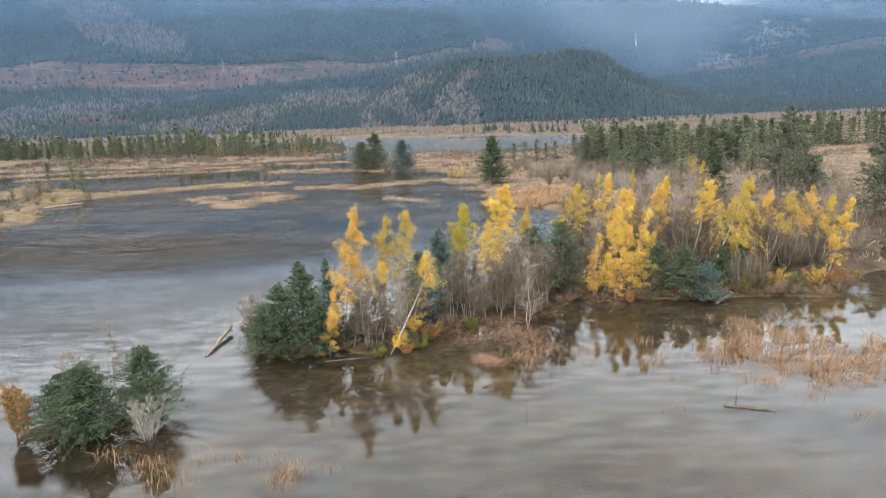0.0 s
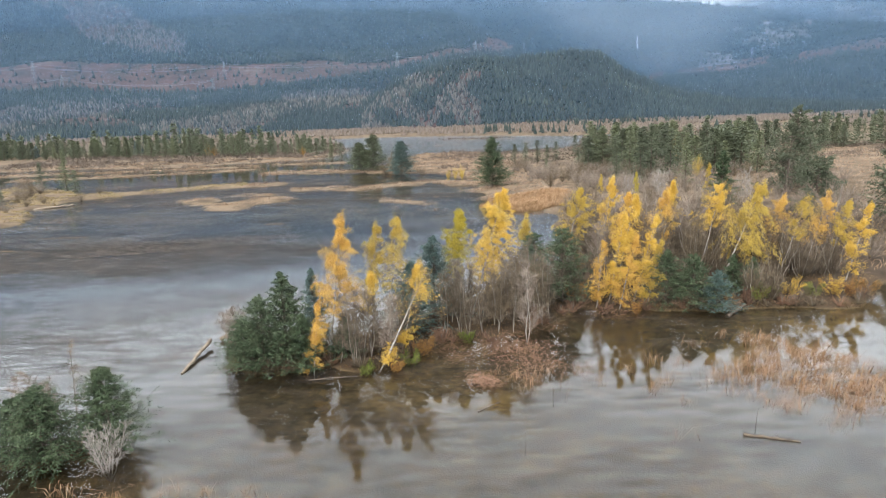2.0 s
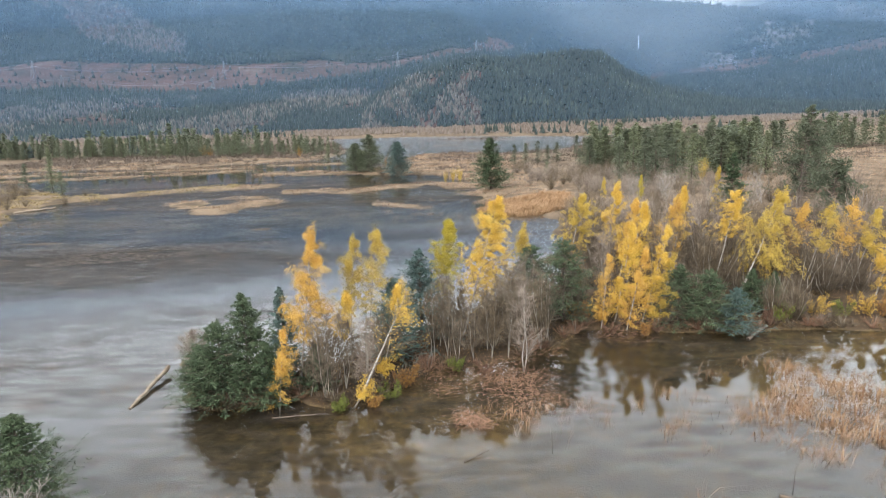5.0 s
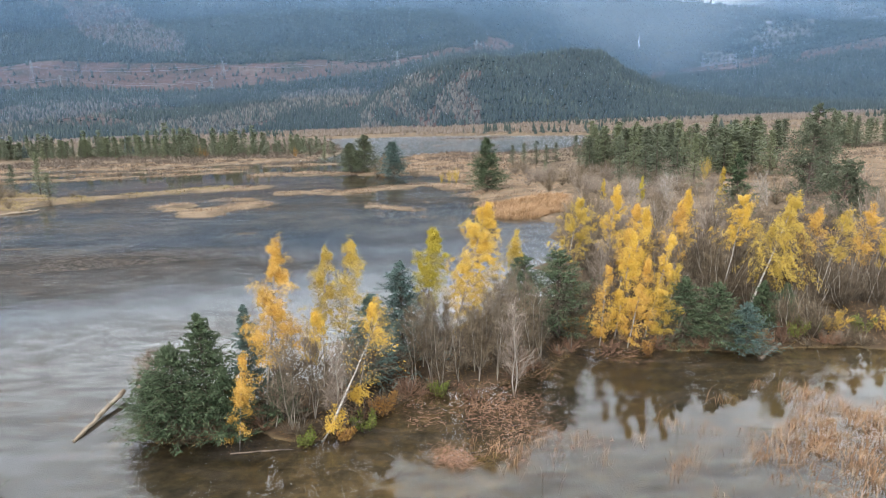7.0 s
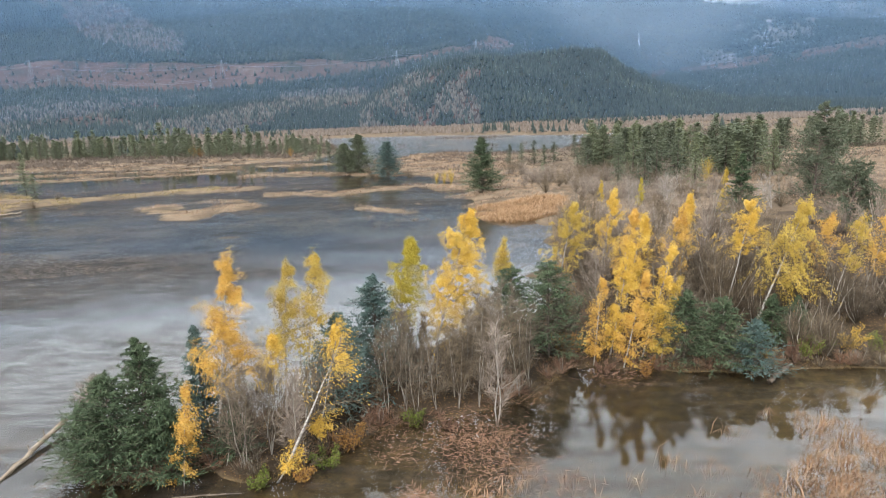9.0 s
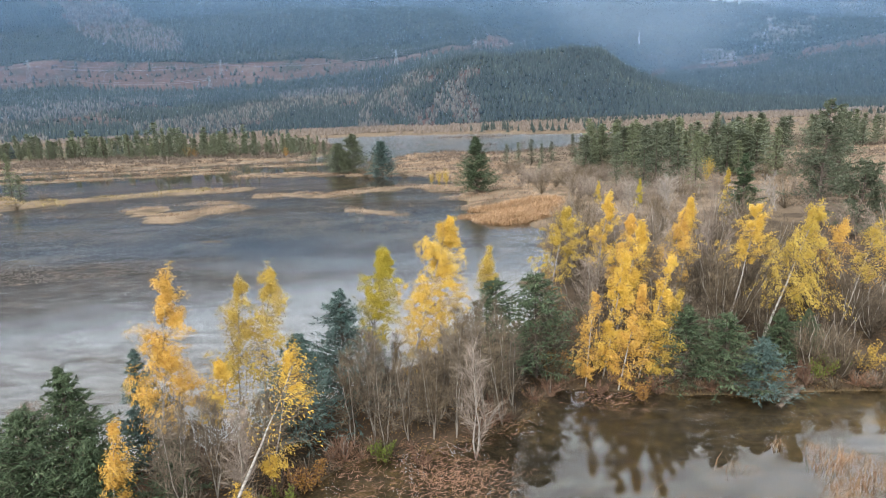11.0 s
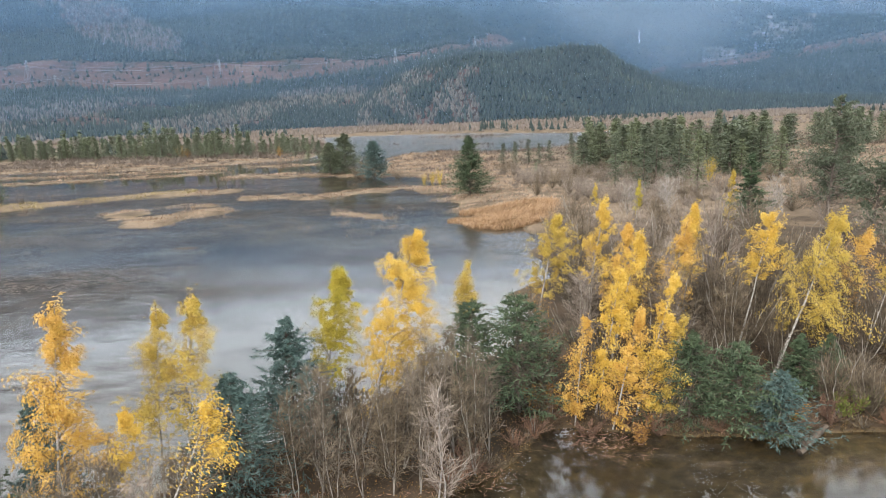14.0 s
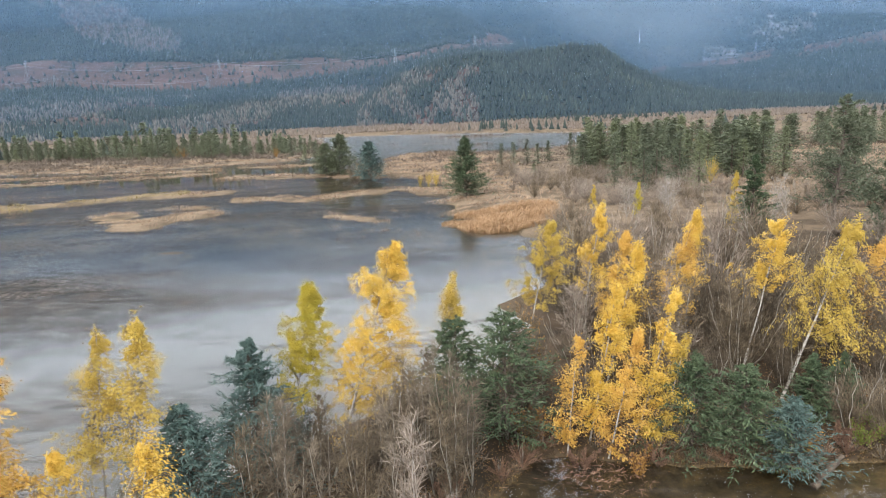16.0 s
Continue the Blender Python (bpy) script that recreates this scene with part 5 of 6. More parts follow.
def stand(k, x, y, h, wide=1.0):
    return copy_thing(MID[k], pose(x, y, zed(x, y), 0, 0, (x * 37 + y * 11) % 360) @ Matrix.Diagonal((h / 10 * wide, h / 10 * wide, h / 10, 1)))


rng = np.random.default_rng(5)
# The row along the western bank: the front trees one by one, those behind them as one wood.
BACK = []
for k in range(250):
    x = -275 + 222 * (k + rng.random()) / 250
    deep = rng.uniform(2, 46)
    y = 262 - 0.33 * (x + 55) + deep
    row = (x, y, (rng.uniform(4.0, 10.5) + rng.uniform(2, 6) * (rng.random() < 0.22)) * np.interp(x, (-90, -54), (1.0, 0.62)), rng.uniform(1.4, 2.3))
    if deep < 16:
        stand(int(rng.integers(6)), *row)
    else:
        BACK.append(row)
# The stand of spruces on the eastern land.
for k in range(190):
    x, y = rng.uniform(30, 150), rng.uniform(108, 225)
    if poly_field(np.array([x]), np.array([y]), [(78, 130), (130, 125), (150, 190), (120, 197), (88, 194)])[0] > -2 or y < 150 - 0.6 * (x - 34) or x < 30 + (y - 140) * 0.25:
        continue
    stand(int(rng.integers(6)), x, y, rng.uniform(7.0, 11.0), rng.uniform(1.6, 2.3))
for k in range(80):
    x = rng.uniform(112, 260)
    BACK.append((x, 203 + 0.1 * (x - 112) + rng.uniform(0, 26), rng.uniform(8, 11.5), rng.uniform(1.1, 1.6)))
g = Geo()
for k, (x, y, h, w) in enumerate(BACK):
    src = [spruce_geo(230 + j, 10.0, 2.3, fine=False, base=0.06)[1] for j in range(4)] if k == 0 else src
    v, f = np.concatenate(src[k % 4].v), src[k % 4].f[4][0]
    t = k * 1.7
    turned = np.stack([v[:, 0] * math.cos(t) - v[:, 1] * math.sin(t), v[:, 0] * math.sin(t) + v[:, 1] * math.cos(t), v[:, 2]], 1)
    turned = turned.reshape(-1, 4, 3)[k % 3::3]
    turned = (turned.mean(1, keepdims=True) + (turned - turned.mean(1, keepdims=True)) * 1.6).reshape(-1, 3)
    one = turned * np.array([h / 10 * w, h / 10 * w, h / 10]) + np.array([x, y, zed(x, y)])
    n4 = len(one) // 4
    g.add(one, np.arange(n4 * 4).reshape(n4, 4))
stuff("bank_spruce_wood", g, HAZED_NEEDLE, "close-set grey-green spruces behind the far banks", "forest")
for k in range(90):
    x, y = rng.uniform(33, 68), rng.uniform(112, 168)
    if y < 172 - 1.5 * (x - 24) + 26 * (x > 50) or x < 30 + 0.12 * (y - 112):
        continue
    stand(int(rng.integers(6)), x, y, rng.uniform(7.0, 11.0), rng.uniform(1.6, 2.3))
for x, y, h, w in [(38, 122, 10.5, 1.2), (42, 128, 11.0, 1.2), (35, 128, 9.5, 1.2), (46, 120, 9.5, 1.2), (40, 136, 11.0, 1.2), (53, 148, 11.5, 1.2), (66, 160, 12.2, 1.2), (48, 134, 10, 1.3),
                   (23.4, 183, 6.0, 1.7), (27, 184, 6.6, 1.6), (29.5, 182, 5.4, 1.7), (20.6, 186, 5.6, 1.7), (33, 188, 5.8, 1.6), (42, 204, 7.0, 1.6), (45, 207, 6.0, 1.7), (-40, 240, 7.4, 1.9), (-44, 242, 6.6, 1.9),
                   (36, 170, 5, 1.3), (24.4, 151, 3.0, 2.0), (-93, 153, 10.0, 1.2), (-97, 150, 7.0, 1.5), (-89, 150, 5.5, 1.8), (-84, 118, 3.8, 1.8)]:
    stand(int(x * 7 + y) % 6, x, y, h, w)
spruce(210, on(9.9, 127.5), 10.2, 4.9, "shapely dark green spruce standing alone on the marsh", group="lone spruces", lush=1.6, base=0.02, size=1.7)
spruce(211, on(-11.6, 168), 9.2, 4.8, "wind-shaped spruce on a grassy bar", BLUE_NEEDLE, "lone spruces", base=0.06, lush=1.3, size=1.9, dome=0.62)
spruce(212, on(-20.5, 180), 10.2, 5.2, "wind-shaped spruce on a grassy bar", HAZED_NEEDLE, "lone spruces", base=0.03, lush=1.3, size=1.9, dome=0.62)
spruce(213, on(-24.5, 181), 8.0, 4.6, "wind-shaped spruce on a grassy bar", HAZED_NEEDLE, "lone spruces", base=0.03, lush=1.3, size=1.9, dome=0.62)
old_spruce(214, on(55.5, 101), 13.8, 6.2, "large old spruce with open drooping boughs")
old_spruce(215, on(62, 108), 12.0, 5.4, "large old spruce with open drooping boughs")
old_spruce(219, on(49.0, 90.5), 11.4, 6.6, "large old spruce with open drooping boughs")
old_spruce(220, on(46.4, 79.0), 7.6, 4.8, "broad old spruce among leafless trees")
old_spruce(216, on(49.5, 70), 10.4, 5.0, "large old spruce with open drooping boughs")
old_spruce(217, on(54.0, 74), 11.0, 5.0, "large old spruce with open drooping boughs")
spruce(218, on(37.6, 85.0), 8.4, 2.9, "dark pointed spruce among bare thicket", NEEDLE, "lone spruces", size=1.5)
birch(45, on(35.9, 86), 6.8, (0.3, 0), 0.2, 0.13, PALE_GOLD, 0.8, "birch with a tawny gold crown", low=(0.1, 0.4, 0.1))
birch(46, on(28.0, 92), 5.4, (0.3, 0), 0.3, 0.12, LIME, 0.7, "small yellow birch among bare thicket")
birch(47, on(24.5, 98), 4.6, (0.3, 0), 0.3, 0.12, PALE_GOLD, 0.6, "small yellow birch among bare thicket")

# Thickets of bare willow: four grown ones, then their like.
THICKET = [willow(300 + k, 3.0, "mauve-grey leafless willow thicket on the marsh" if k % 2 else "brown leafless willow thicket on the marsh",
                  MAUVE_TWIG if k % 2 else BROWN_TWIG) for k in range(4)]
for k, ob in enumerate(THICKET):
    ob.matrix_basis = pose(*on(18 + k, 90 + 3 * k))
rng = np.random.default_rng(9)
for k in range(190):
    x, y = rng.uniform(12, 84), rng.uniform(54, 165)
    if zed(x, y) < 0.17 or x > 32 + 0.62 * (y - 45) or y < 128 - 2.0 * (x - 12) and y > 104:
        continue
    h = rng.uniform(0.7, 1.5) * (1.5 if y < 80 else 1.0)
    copy_thing(THICKET[int(rng.integers(4))], pose(x, y, zed(x, y), 0, 0, rng.uniform(0, 360)) @ Matrix.Diagonal((h * 1.15, h * 1.15, h, 1)))
for x, y, h in [(-72, 98, 0.7), (-76, 101, 0.8), (-79, 106, 1.0), (-83, 110, 0.9), (-86, 119, 1.1), (-90, 133, 1.2), (-97, 141, 1.2), (-104, 153, 1.3), (-95, 146, 1.0), (-110, 148, 1.1), (-80, 119, 0.8), (-84, 104, 0.8), (-79, 112, 0.9), (-88, 128, 0.9), (-92, 138, 1.1), (-100, 150, 1.2), (-80, 124, 0.7), (-76, 130, 0.8), (-16, 171, 1.5), (-14, 176, 1.4), (-6, 166, 1.0)]:
    copy_thing(THICKET[int(abs(x)) % 4], pose(x, y, zed(x, y), 0, 0, x * 31) @ Matrix.Diagonal((h * 1.3, h * 1.3, h, 1)))
for k in range(150):
    x, y = rng.uniform(-150, -4), rng.uniform(96, 240)
    if zed(x, y) < 0.02 or wobble(np.array([x]), np.array([y]), 7.0, 3)[0] < -0.1:
        continue
    h = rng.uniform(0.25, 0.8)
    copy_thing(THICKET[int(rng.integers(4))], pose(x, y, zed(x, y), 0, 0, rng.uniform(0, 360)) @ Matrix.Diagonal((h * 1.5, h * 1.5, h, 1)))
for k in range(64):
    x, y = rng.uniform(17, 46), rng.uniform(100, 158)
    if zed(x, y) < 0.17 or y < 138 - 2.0 * (x - 14):
        continue
    h = rng.uniform(0.6, 1.15)
    copy_thing(THICKET[1 + 2 * int(rng.integers(2))], pose(x, y, zed(x, y), 0, 0, rng.uniform(0, 360)) @ Matrix.Diagonal((h * 1.5, h * 1.5, h, 1)))
AUTUMN = [willow(430 + k, 3.0, lab, mat, "autumn_shrub", "autumn shrubs on the marsh", 0.42, 40) for k, (lab, mat) in enumerate((
    ("thin shrub with golden autumn leaves", PALE_GOLD), ("rust-orange leafy shrub beside spruces", OCHRE)))]
for ob, (x, y) in zip(AUTUMN, ((2.6, 151.5), (-16.8, 187.0))):
    ob.matrix_basis = pose(*on(x, y))
for k, x, y, h in [(0, 4.2, 150.0, 1.2), (0, 0.8, 153.0, 0.8), (1, -15.2, 183.0, 1.7), (1, -108, 284.5, 2.0), (1, -106, 286, 1.6), (1, 62, 172, 2.4), (0, 52, 130, 1.6), (1, -60, 262, 1.5)]:
    copy_thing(AUTUMN[k], pose(x, y, zed(x, y), 0, 0, x * 41) @ Matrix.Diagonal((h, h, h, 1)))
DEAD = bare_tree(310, on(33.5, 96), 5.2, "dead bleached tree standing in the thicket", PALE_BARK, PALE_BARK, stems=3, spread=0.4, twiggy=4, thick=1.4, group="dead trees")
for x, y, h in [(29.0, 99, 0.9), (42.5, 90, 0.9), (47, 96, 1.0), (36.0, 104, 0.9)]:
    copy_thing(DEAD, pose(x, y, zed(x, y), 0, 0, x * 53) @ Matrix.Diagonal((h, h, h, 1)))

# ---- grasses, reeds, floating leaves ----
def scatter(rng, n, x0, x1, y0, y1, test):
    x, y = rng.uniform(x0, x1, n), rng.uniform(y0, y1, n)
    z = ground_height(x, y)
    k = test(x, y, z)
    return np.stack([x, y], 1)[k], z[k]


rng = np.random.default_rng(31)
g_tan, g_olive, g_rust = Geo(), Geo(), Geo()
xy, z = scatter(rng, 130000, -170, 20, 95, 262, lambda x, y, z: (z > -0.28 + 0.25 * rng.random(len(x))) & (rng.random(len(x)) < np.clip(1.3 - (y - 95) / 190, 0.3, 1)) & (wobble(x, y * 1.6, 5.0, 3) + 0.7 * wobble(x, y, 1.9, 1) > -0.55))
olive = (xy[:, 0] < -48) & (xy[:, 1] < 168) & ((xy[:, 1] > 128) | (xy[:, 0] < -66))
for g, k in ((g_olive, olive), (g_tan, ~olive)):
    d = np.clip(xy[k][:, 1] / 110, 1, 2.2)
    g.add(*blades_at(rng, xy[k], z[k] - 0.05, 0.42 * d ** 0.3 * (0.75 + 0.5 * wobble(xy[k][:, 0], xy[k][:, 1], 3.0, 2)), 0.045 * d, 0.75, (0.3, 0), 0.8))
xy, z = scatter(rng, 50000, -20, 130, 50, 260, lambda x, y, z: (z > 0.02) & ((x < 26) & (y > 96) | (x > 50) & (y > 84) | (x > 34) & (y > 52) & (y < 84)))
d = np.clip(xy[:, 1] / 110, 1, 2.2)
g_tan.add(*blades_at(rng, xy, z - 0.05, 0.5, 0.034 * d, 0.75, (0.3, 0), 0.8))
xy, z = scatter(rng, 16000, 6, 22, 94, 118, lambda x, y, z: (z > -0.15) & (y < 108 + 0.5 * (x - 8)) & (wobble(x, y, 5.0) > -0.7))
g_rust.add(*blades_at(rng, xy, z - 0.05, 0.85 + 0.35 * wobble(xy[:, 0], xy[:, 1], 2.2, 3), 0.04, 0.45, (0.25, -0.1), 0.6))
for k in range(420):
    x, y = rng.uniform(-118, 6), rng.uniform(92, 236)
    if wobble(np.array([x]), np.array([y]), 11.0, 6)[0] < -0.1 or zed(x, y) > -0.03:
        continue
    n = int(rng.integers(5, 24))
    q = np.array([x, y]) + rng.normal(size=(n, 2)) * np.array([1.3, 0.5])
    (g_tan if k % 3 else g_rust).add(*blades_at(rng, q, -0.2, rng.uniform(0.3, 0.55), 0.035, 0.8, (0.3, 0), 0.9))
stuff("marsh_grass", g_tan, MARSH_GRASS, "pale dead marsh grass on the low bars", "grass")
stuff("olive_marsh_grass", g_olive, OLIVE_GRASS, "olive and ochre marsh grass on the low bars", "grass")
stuff("rusty_reeds", g_rust, RUST_GRASS, "rust-brown reeds along the far shore", "reeds")

# Sedge along the near shores.
xy, z = scatter(rng, 160000, -22, 36, 24, 56, lambda x, y, z: (z > -0.03) & (z < 0.26) & (wobble(x, y, 0.9, 3) + 0.6 * wobble(x, y, 2.7, 1) > -0.2))
stuff("shore_sedge", Geo().add(*blades_at(rng, xy, z - 0.05, 0.32, 0.014, 0.6, (0.1, -0.1), 1.0)), SEDGE, "matted brown and olive sedge along the bank", "grass")

# Cattails standing in the water off the island.
CATTAIL = [(16, 37.4), (20, 39.6), (23, 40.5), (26, 36), (29, 34), (29, 28), (24.5, 27.2), (20.5, 29.0), (17.6, 29.8), (15.6, 31.8), (14.6, 34)]
g = Geo()
cx, cy = rng.uniform(11, 30, 900), rng.uniform(26, 42, 900)
f = poly_field(cx, cy, CATTAIL)
k = (f + 2.6 * wobble(cx, cy, 1.3) + 1.2 * wobble(cx, cy, 0.6, 2) + rng.normal(size=900) * 0.5 > 0.7)
for x, y in np.stack([cx, cy], 1)[k]:
    n = int(rng.integers(6, 26))
    q = np.array([x, y]) + rng.normal(size=(n, 2)) * 0.20
    g.add(*blades_at(rng, q, -0.35, rng.uniform(0.6, 1.25), 0.0145, 0.42, (0.18, -0.05), 1.4))
stuff("cattail_reeds", g, STRAW, "broken straw-brown cattail reeds standing in water", "reeds")

g = Geo()
for x, y, n in [(-14.9, 24.9, 26), (-10.6, 22.9, 30), (-13.0, 23.8, 44), (-12.4, 24.1, 30), (-9.0, 24.3, 18), (-7.3, 24.5, 18), (-6.2, 23.3, 46), (-6.5, 22.4, 60), (-6.0, 22.9, 40), (-4.5, 23.4, 16),
                (-10.4, 24.4, 22), (-11.4, 22.6, 24), (11.7, 32.8, 40), (12.6, 33.5, 40), (14.2, 36.1, 36), (12.8, 36.6, 20), (11.0, 35.4, 18), (11.3, 27.9, 14), (18.6, 28.6, 30), (13.2, 34.6, 30),
                (9.0, 34.0, 20), (4.6, 35.0, 34), (5.6, 34.4, 34), (6.4, 35.4, 30), (7.2, 34.4, 24), (5.2, 33.2, 18), (6.8, 33.0, 14), (3.8, 35.6, 20), (16.4, 39.0, 18), (13.0, 31.2, 14), (8.5, 35.6, 24)]:
    q = np.array([x, y]) + rng.normal(size=(n, 2)) * 0.32
    g.add(*blades_at(rng, q, -0.35, rng.uniform(0.7, 1.15), 0.0125, 0.42, (0.1, 0), 1.3))
stuff("broken_reeds", g, STRAW, "bent dead reed stalks lying on the shallow water", "reeds")

# Dead fronds collapsed on the shore.
g = Geo()
for x, y, n, s in [(2.6, 34.3, 420, 0.38), (3.2, 33.8, 420, 0.42), (4.0, 38.9, 200, 0.6), (5.4, 38.6, 200, 0.6), (5.0, 36.6, 200, 0.8), (6.2, 36.9, 220, 0.7), (4.4, 37.8, 260, 0.8), (6.4, 38.8, 260, 0.7), (1.6, 37.6, 160, 0.6), (3.0, 40.4, 240, 0.8), (5.0, 40.3, 240, 0.8), (0.8, 39.6, 180, 0.6), (7.4, 42.6, 180, 0.8), (8.6, 35.0, 120, 0.7), (5.6, 34.6, 160, 0.7),
                   (13.4, 44.8, 160, 0.7), (12.0, 45.0, 120, 0.6), (7.6, 35.8, 120, 0.7)]:
    q = np.column_stack([np.array([x, y]) + rng.normal(size=(n, 2)) * s, rng.uniform(0.0, 0.36, n)])
    lng = unit(rng.normal(size=(n, 3)) * np.array([1, 0.7, 0.3]) + np.array([0.5, 0.2, 0])) * (0.09 + 0.09 * rng.random((n, 1)))
    g.blades(q, lng, unit(np.cross(lng, rng.normal(size=(n, 3)) * 0.4 + np.array([0, 0, 1.0]))) * 0.014)
stuff("dead_fern_fronds", g, FERN, "collapsed russet fronds matted on the shore", "ferns")

# Leaves afloat and on the banks, flecks of weed on the open water.
def flecks(rng, xy, z, size, flat=0.12):
    m = len(xy)
    q = np.column_stack([xy, z])
    lng = unit(rng.normal(size=(m, 3)) * np.array([1, 1, flat])) * (size * (0.6 + 0.8 * rng.random((m, 1))))
    acr = unit(np.cross(np.array([0, 0, 1.0]) + rng.normal(size=(m, 3)) * flat, lng)) * (size * 0.55)
    return q, lng, acr


xy, z = scatter(rng, 56000, -14, 36, 31, 54, lambda x, y, z: (z > -0.30) & (rng.random(len(x)) < np.where(z > 0, 0.9, np.clip(0.5 + z * 1.8, 0, 0.5))))
stuff("fallen_leaves", Geo().blades(*flecks(rng, xy, np.maximum(z, 0) + 0.02, 0.036)), LITTER, "fallen yellow and brown leaves on bank and water", "leaves")
fx, fy = rng.uniform(-80, 14, 110000), rng.uniform(46, 125, 110000)
ok = (ground_height(fx, fy) < -0.1) & (wobble(fx * 0.6, fy * 1.5, 6.0, 2) + 0.7 * wobble(fx * 0.5, fy * 1.6, 2.0, 1) + 0.8 * wobble(fx, fy, 19.0, 7) > 0.8) & (fy - 60 > -0.5 * (fx + 20))
fxy = np.stack([fx, fy], 1)[ok]
stuff("floating_weed", Geo().blades(*flecks(rng, fxy, np.full(len(fxy), 0.012), 0.12, 0.05)), WEED, "brown flecks of weed floating on the open water", "weed")

sx, sy = rng.uniform(-24, 30, 9000), rng.uniform(17, 40, 9000)
ok = (ground_height(sx, sy) < -0.1) & (wobble(sx, sy, 2.6, 3) + rng.normal(size=9000) * 0.6 > 0.7)
sxy = np.stack([sx, sy], 1)[ok]
stuff("drifting_litter", Geo().blades(*flecks(rng, sxy, np.full(len(sxy), 0.01), 0.04, 0.05)), LITTER, "scattered leaf scraps drifting on the water", "leaves")

# ---- wood in the water ----
def log(name, a, b, r0, r1, label, mat=DRIFTWOOD, stubs=4, seed=1):
    rng = np.random.default_rng(seed)
    a, b = np.array(a, float), np.array(b, float)
    ob = thing(name, label, "log", "", pose(*a))
    s = np.linspace(0, 1, 10)[:, None]
    p = (s * (b - a) + rng.normal(size=(10, 3)) * r0 * 0.25)[None]
    g = Geo().tubes(p, taper([r0], [r1], 10) * (1 + 0.12 * rng.normal(size=(1, 10))), 9)
    for e, r in ((0, r0), (9, r1)):
        c = p[0, e]
        ring = g.v[0].reshape(10, 9, 3)[e]
        g.add(np.concatenate([ring, c[None]]), np.array([[i, (i + 1) % 9, 9] for i in range(9)]))
    part("trunk", g, mat, ob)
    if stubs:
        st, _, _ = sprout(rng, p, stubs, 0.1, 0.95, 60, r0 * 4, 4, (0, 0, 0.2))
        for one in st:
            part("branch_stub", Geo().tubes(one[None], taper([r0 * 0.3], [r0 * 0.12], 4), 5), mat, ob)
    return ob


log("floating_log", (14.1, 27.75, 0.02), (16.25, 27.0, 0.02), 0.075, 0.055, "weathered grey-brown log floating on the water", DARK_WOOD, stubs=3, seed=4)
log("driftwood_trunk", (-14.9, 36.6, 0.0), (-14.9, 41.2, 0.42), 0.10, 0.14, "bleached driftwood trunk sloping out of the water", stubs=5, seed=5)
log("driftwood_trunk", (-14.6, 42.0, 0.2), (-11.6, 42.6, 0.45), 0.16, 0.10, "bleached driftwood trunk lying across a stump", stubs=4, seed=6)
log("sunken_log", (-77.5, 117, 0.1), (-72.5, 121.5, 0.35), 0.22, 0.15, "pale log lying at the edge of the marsh", stubs=2, seed=7)
log("shore_log", (20.6, 44.0, 0.05), (22.4, 45.4, 0.3), 0.16, 0.10, "dark rotting log at the bank", DARK_WOOD, 4, 8)
log("shore_log", (-7.0, 35.1, 0.0), (-4.2, 35.0, 0.2), 0.05, 0.03, "thin fallen branch at the bank", DARK_WOOD, 6, 9)
log("shore_log", (2.4, 30.6, 0.02), (3.5, 31.4, 0.12), 0.035, 0.02, "thin fallen branch in the water", DARK_WOOD, 4, 12)
bare_tree(70, (-13.5, 41.0, -1.0), 4.2, "dead leafless sapling standing in the water", GREY_BARK, MAUVE_TWIG, stems=5, spread=0.24, twiggy=6, group="dead saplings in the water")
bare_tree(71, (-12.9, 40.6, -0.9), 2.2, "dark dead stump with broken stems in the water", DARK_WOOD, DARK_WOOD, "tree_stump", "", stems=4, spread=0.25, twiggy=2, thick=3.5)
for k, (x, y, h) in enumerate([(14.9, 28.3, 0.95), (4.3, 27.0, 0.7), (6.3, 31.7, 0.7), (23.4, 28.3, 0.6)]):
    ob = thing("dead_stem", "thin dark dead stem standing in the water", "stick", "dead stems in the water", pose(x, y, -0.4))
    rng2 = np.random.default_rng(90 + k)
    p = trunk_path(rng2, h + 0.4, (0.05, 0), 0.5, 8)
    t, _, _ = sprout(rng2, p, 3, 0.5, 1.0, 45, 0.2, 3)
    part("stem", Geo().tubes(p, taper([0.022], [0.008], 8), 5), DARK_WOOD, ob)
    for one in t:
        part("twig", Geo().tubes(one[None], np.full((1, 3), 0.006), 4), DARK_WOOD, ob)

# ---- power line on the mountainside ----
def on_slope(col, rise):
    """The first place at a bearing where the slope stands that high."""
    d = np.arange(900.0, 2700.0, 4.0)
    up = mountain(np.full(len(d), float(col)), d)[3]
    return mountain(np.array([float(col)]), d[np.argmax(up >= rise)][None])[:3]


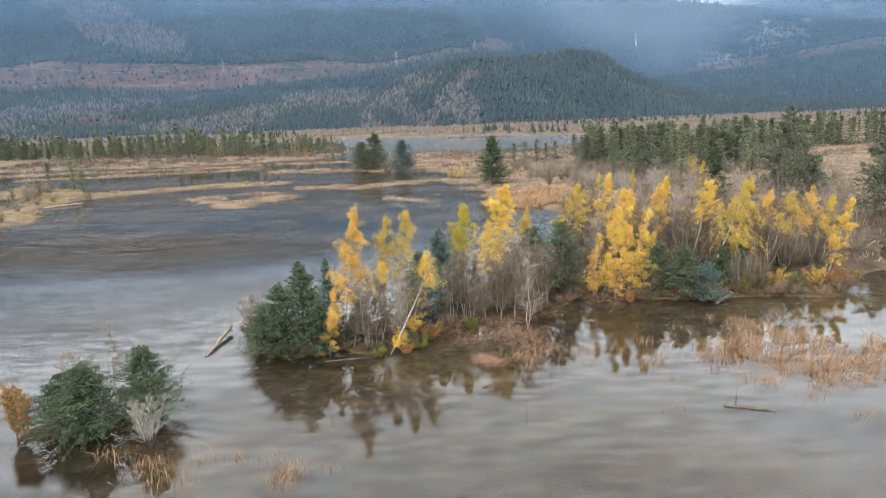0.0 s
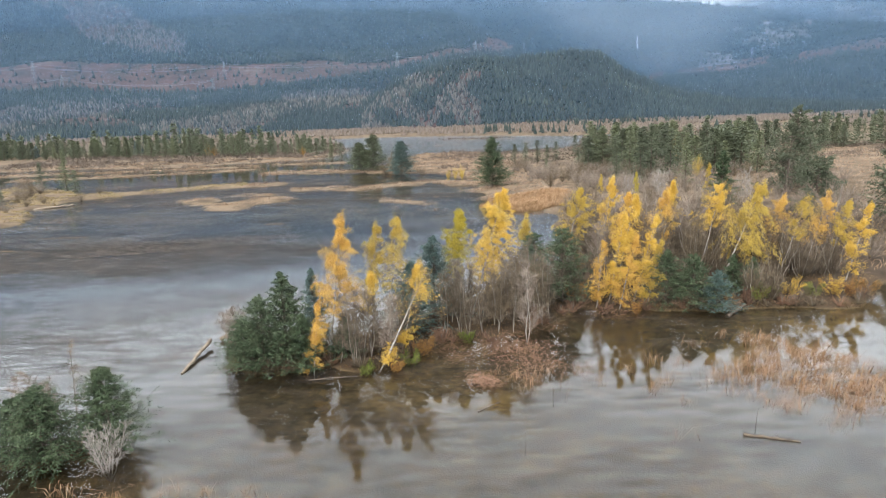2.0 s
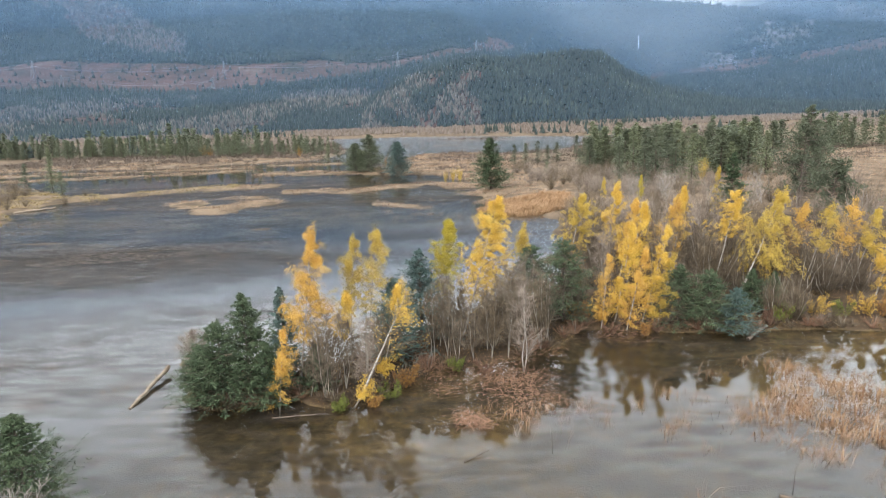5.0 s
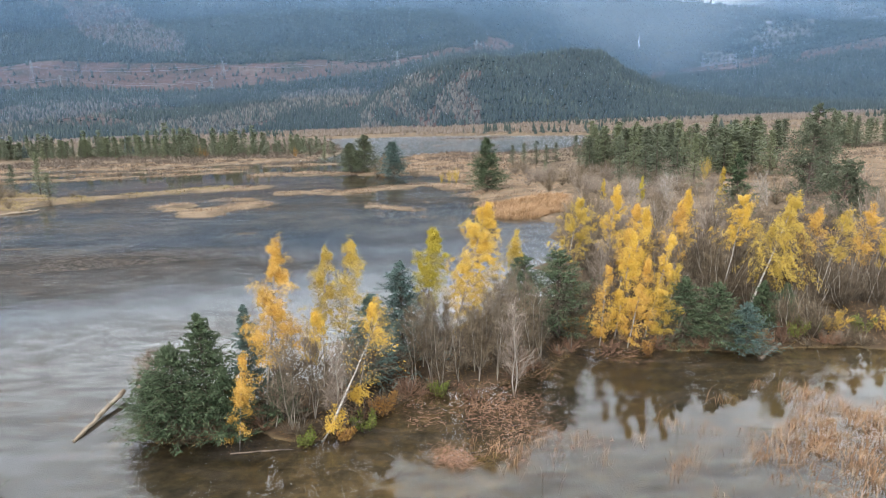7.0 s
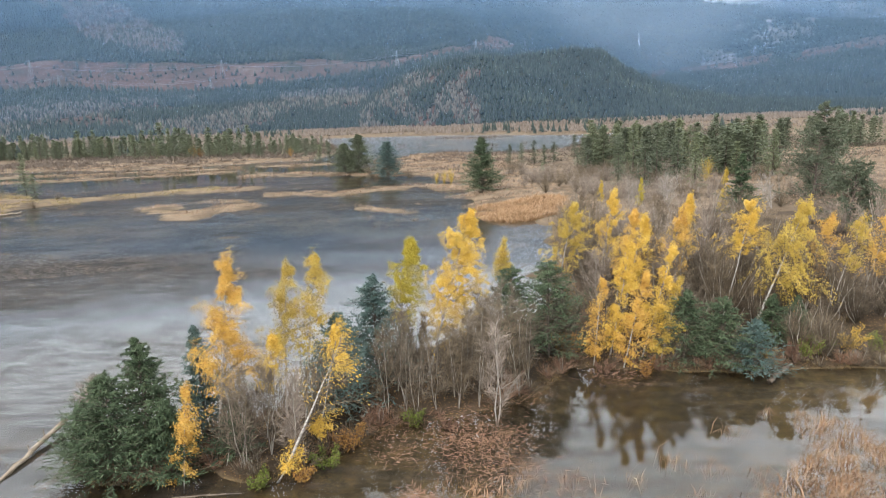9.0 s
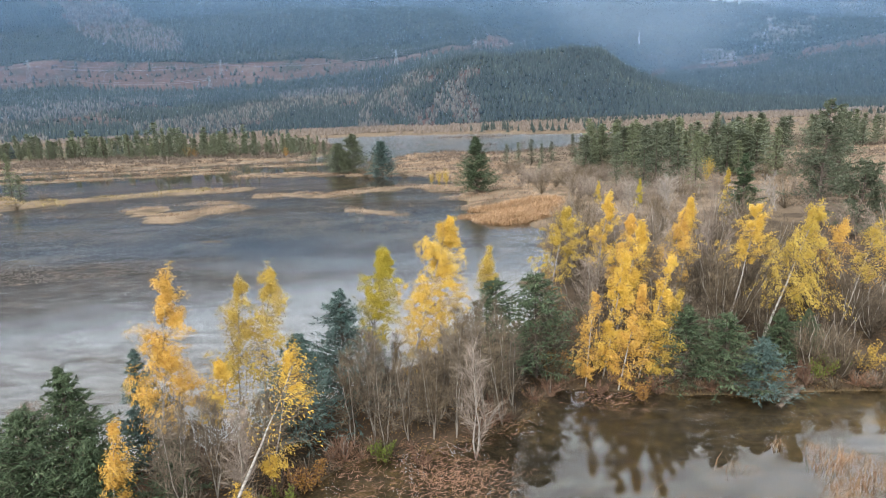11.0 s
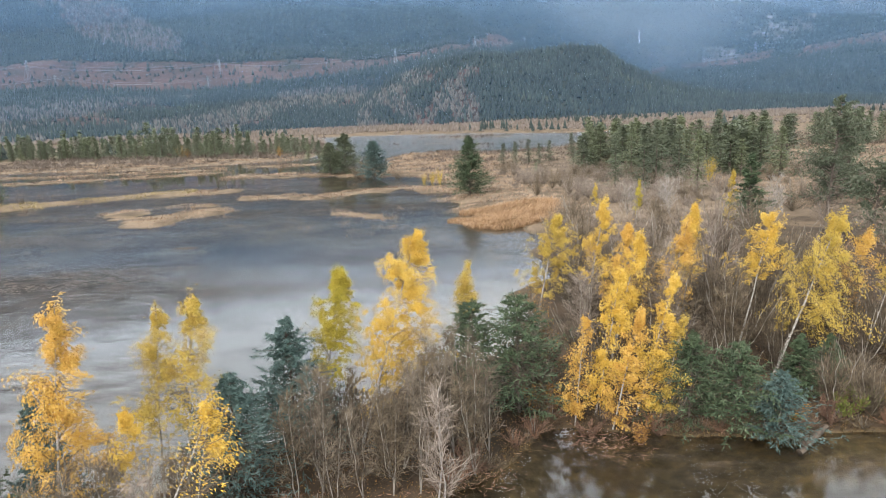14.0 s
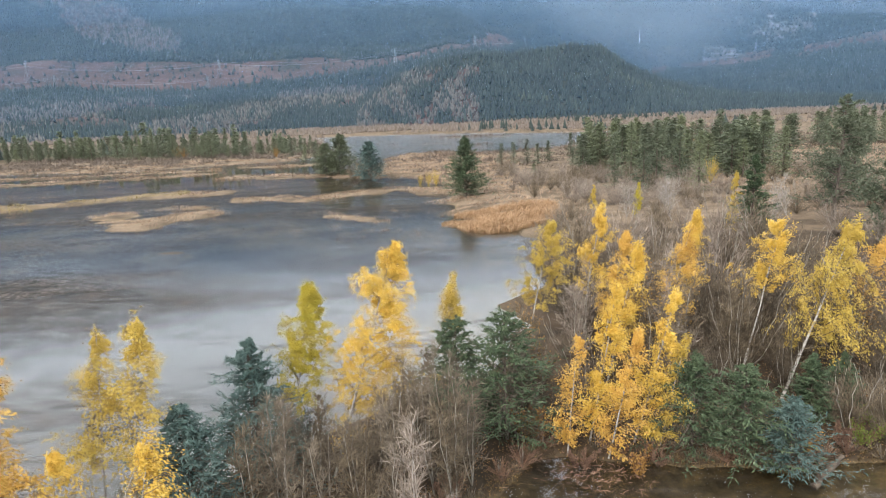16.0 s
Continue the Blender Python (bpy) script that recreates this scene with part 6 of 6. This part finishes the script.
def pylon(col, rise, h, label):
    x, y, z = on_slope(col, rise)
    ob = thing("pylon", label, "pylon", "power line pylons", pose(x[0], y[0], z[0] - 1, 0, 0, -20))
    r, w = 0.20, h * 0.13
    lev = np.array([0, 0.25, 0.48, 0.68, 0.84, 1.0])
    half = w * np.interp(lev, (0, 0.68, 1.0), (1.0, 0.32, 0.10))
    corner = [np.array([[sx * q, sy * q, l * h] for q, l in zip(half, lev)]) for sx, sy in ((1, 1), (-1, 1), (-1, -1), (1, -1))]
    for c in corner:
        part("leg", Geo().tubes(c[None], np.full((1, 6), r), 4), STEEL, ob)
    br = [[a[i], b[i + 1]] for a, b in zip(corner, corner[1:] + corner[:1]) for i in range(5)] + [[b[i], a[i + 1]] for a, b in zip(corner, corner[1:] + corner[:1]) for i in range(5)]
    part("lattice", Geo().tubes(np.array(br), np.full((len(br), 2), r * 0.6), 4), STEEL, ob)
    for l, n in ((0.70, 0.20), (0.84, 0.16), (0.96, 0.11)):
        p = np.array([[[-n * h, 0, l * h], [0, 0, (l + 0.03) * h], [n * h, 0, l * h]], [[-n * h, 0, l * h], [0, 0, (l - 0.02) * h], [n * h, 0, l * h]]])
        part("crossarm", Geo().tubes(p, np.full((2, 3), r), 4), STEEL, ob)
    return np.array([x[0], y[0], z[0] - 1]), h


def cable(a, b, sag):
    s = np.linspace(0, 1, 24)[:, None]
    p = a + (b - a) * s
    p[:, 2] -= sag * 4 * s[:, 0] * (1 - s[:, 0])
    ob = new("power_cable", Geo().tubes(p[None], np.full((1, 24), 0.09), 3).mesh("power_cable", CABLE))
    return tagged(ob, "thin overhead power cable strung between pylons", "cable", "power cables")


UPPER = [pylon(c, r, h, "grey steel lattice pylon on the cleared slope") for c, r, h in ((-330, 100, 44), (63, 98, 42), (398, 91, 32), (704, 91, 32), (842, 112, 32), (928, 108, 28))]
LOWER = [pylon(c, r, h, "smaller grey steel pylon below the main line") for c, r, h in ((-260, 84, 30), (112, 81, 24), (378, 70, 24))]
EAST = [pylon(c, r, 34, "grey steel lattice pylon on the cleared slope") for c, r in ((1240, 76), (1330, 88), (1640, 118))]
for row in (UPPER, LOWER, EAST):
    for (a, ha), (b, hb) in zip(row, row[1:]):
        for l, n in ((0.70, 0.20), (0.70, -0.20), (0.84, 0.16)):
            cable(a + np.array([n * ha, 0, l * ha]), b + np.array([n * hb, 0, l * hb]), 11)

# A waterfall on the misty slope.
x, y, z = np.array([[q[0] for q in on_slope(1127 + 0.7 * math.sin(k * 0.9), 106 + 1.7 * k)] for k in range(13)]).T
tagged(new("waterfall", Geo().tubes(np.stack([x, y - 5, z + 6], 1)[None], np.interp(np.linspace(0, 1, 13), (0, 1), (1.1, 0.6))[None], 5).mesh("waterfall", FALL)),
       "thin white waterfall on the misty mountainside", "waterfall")
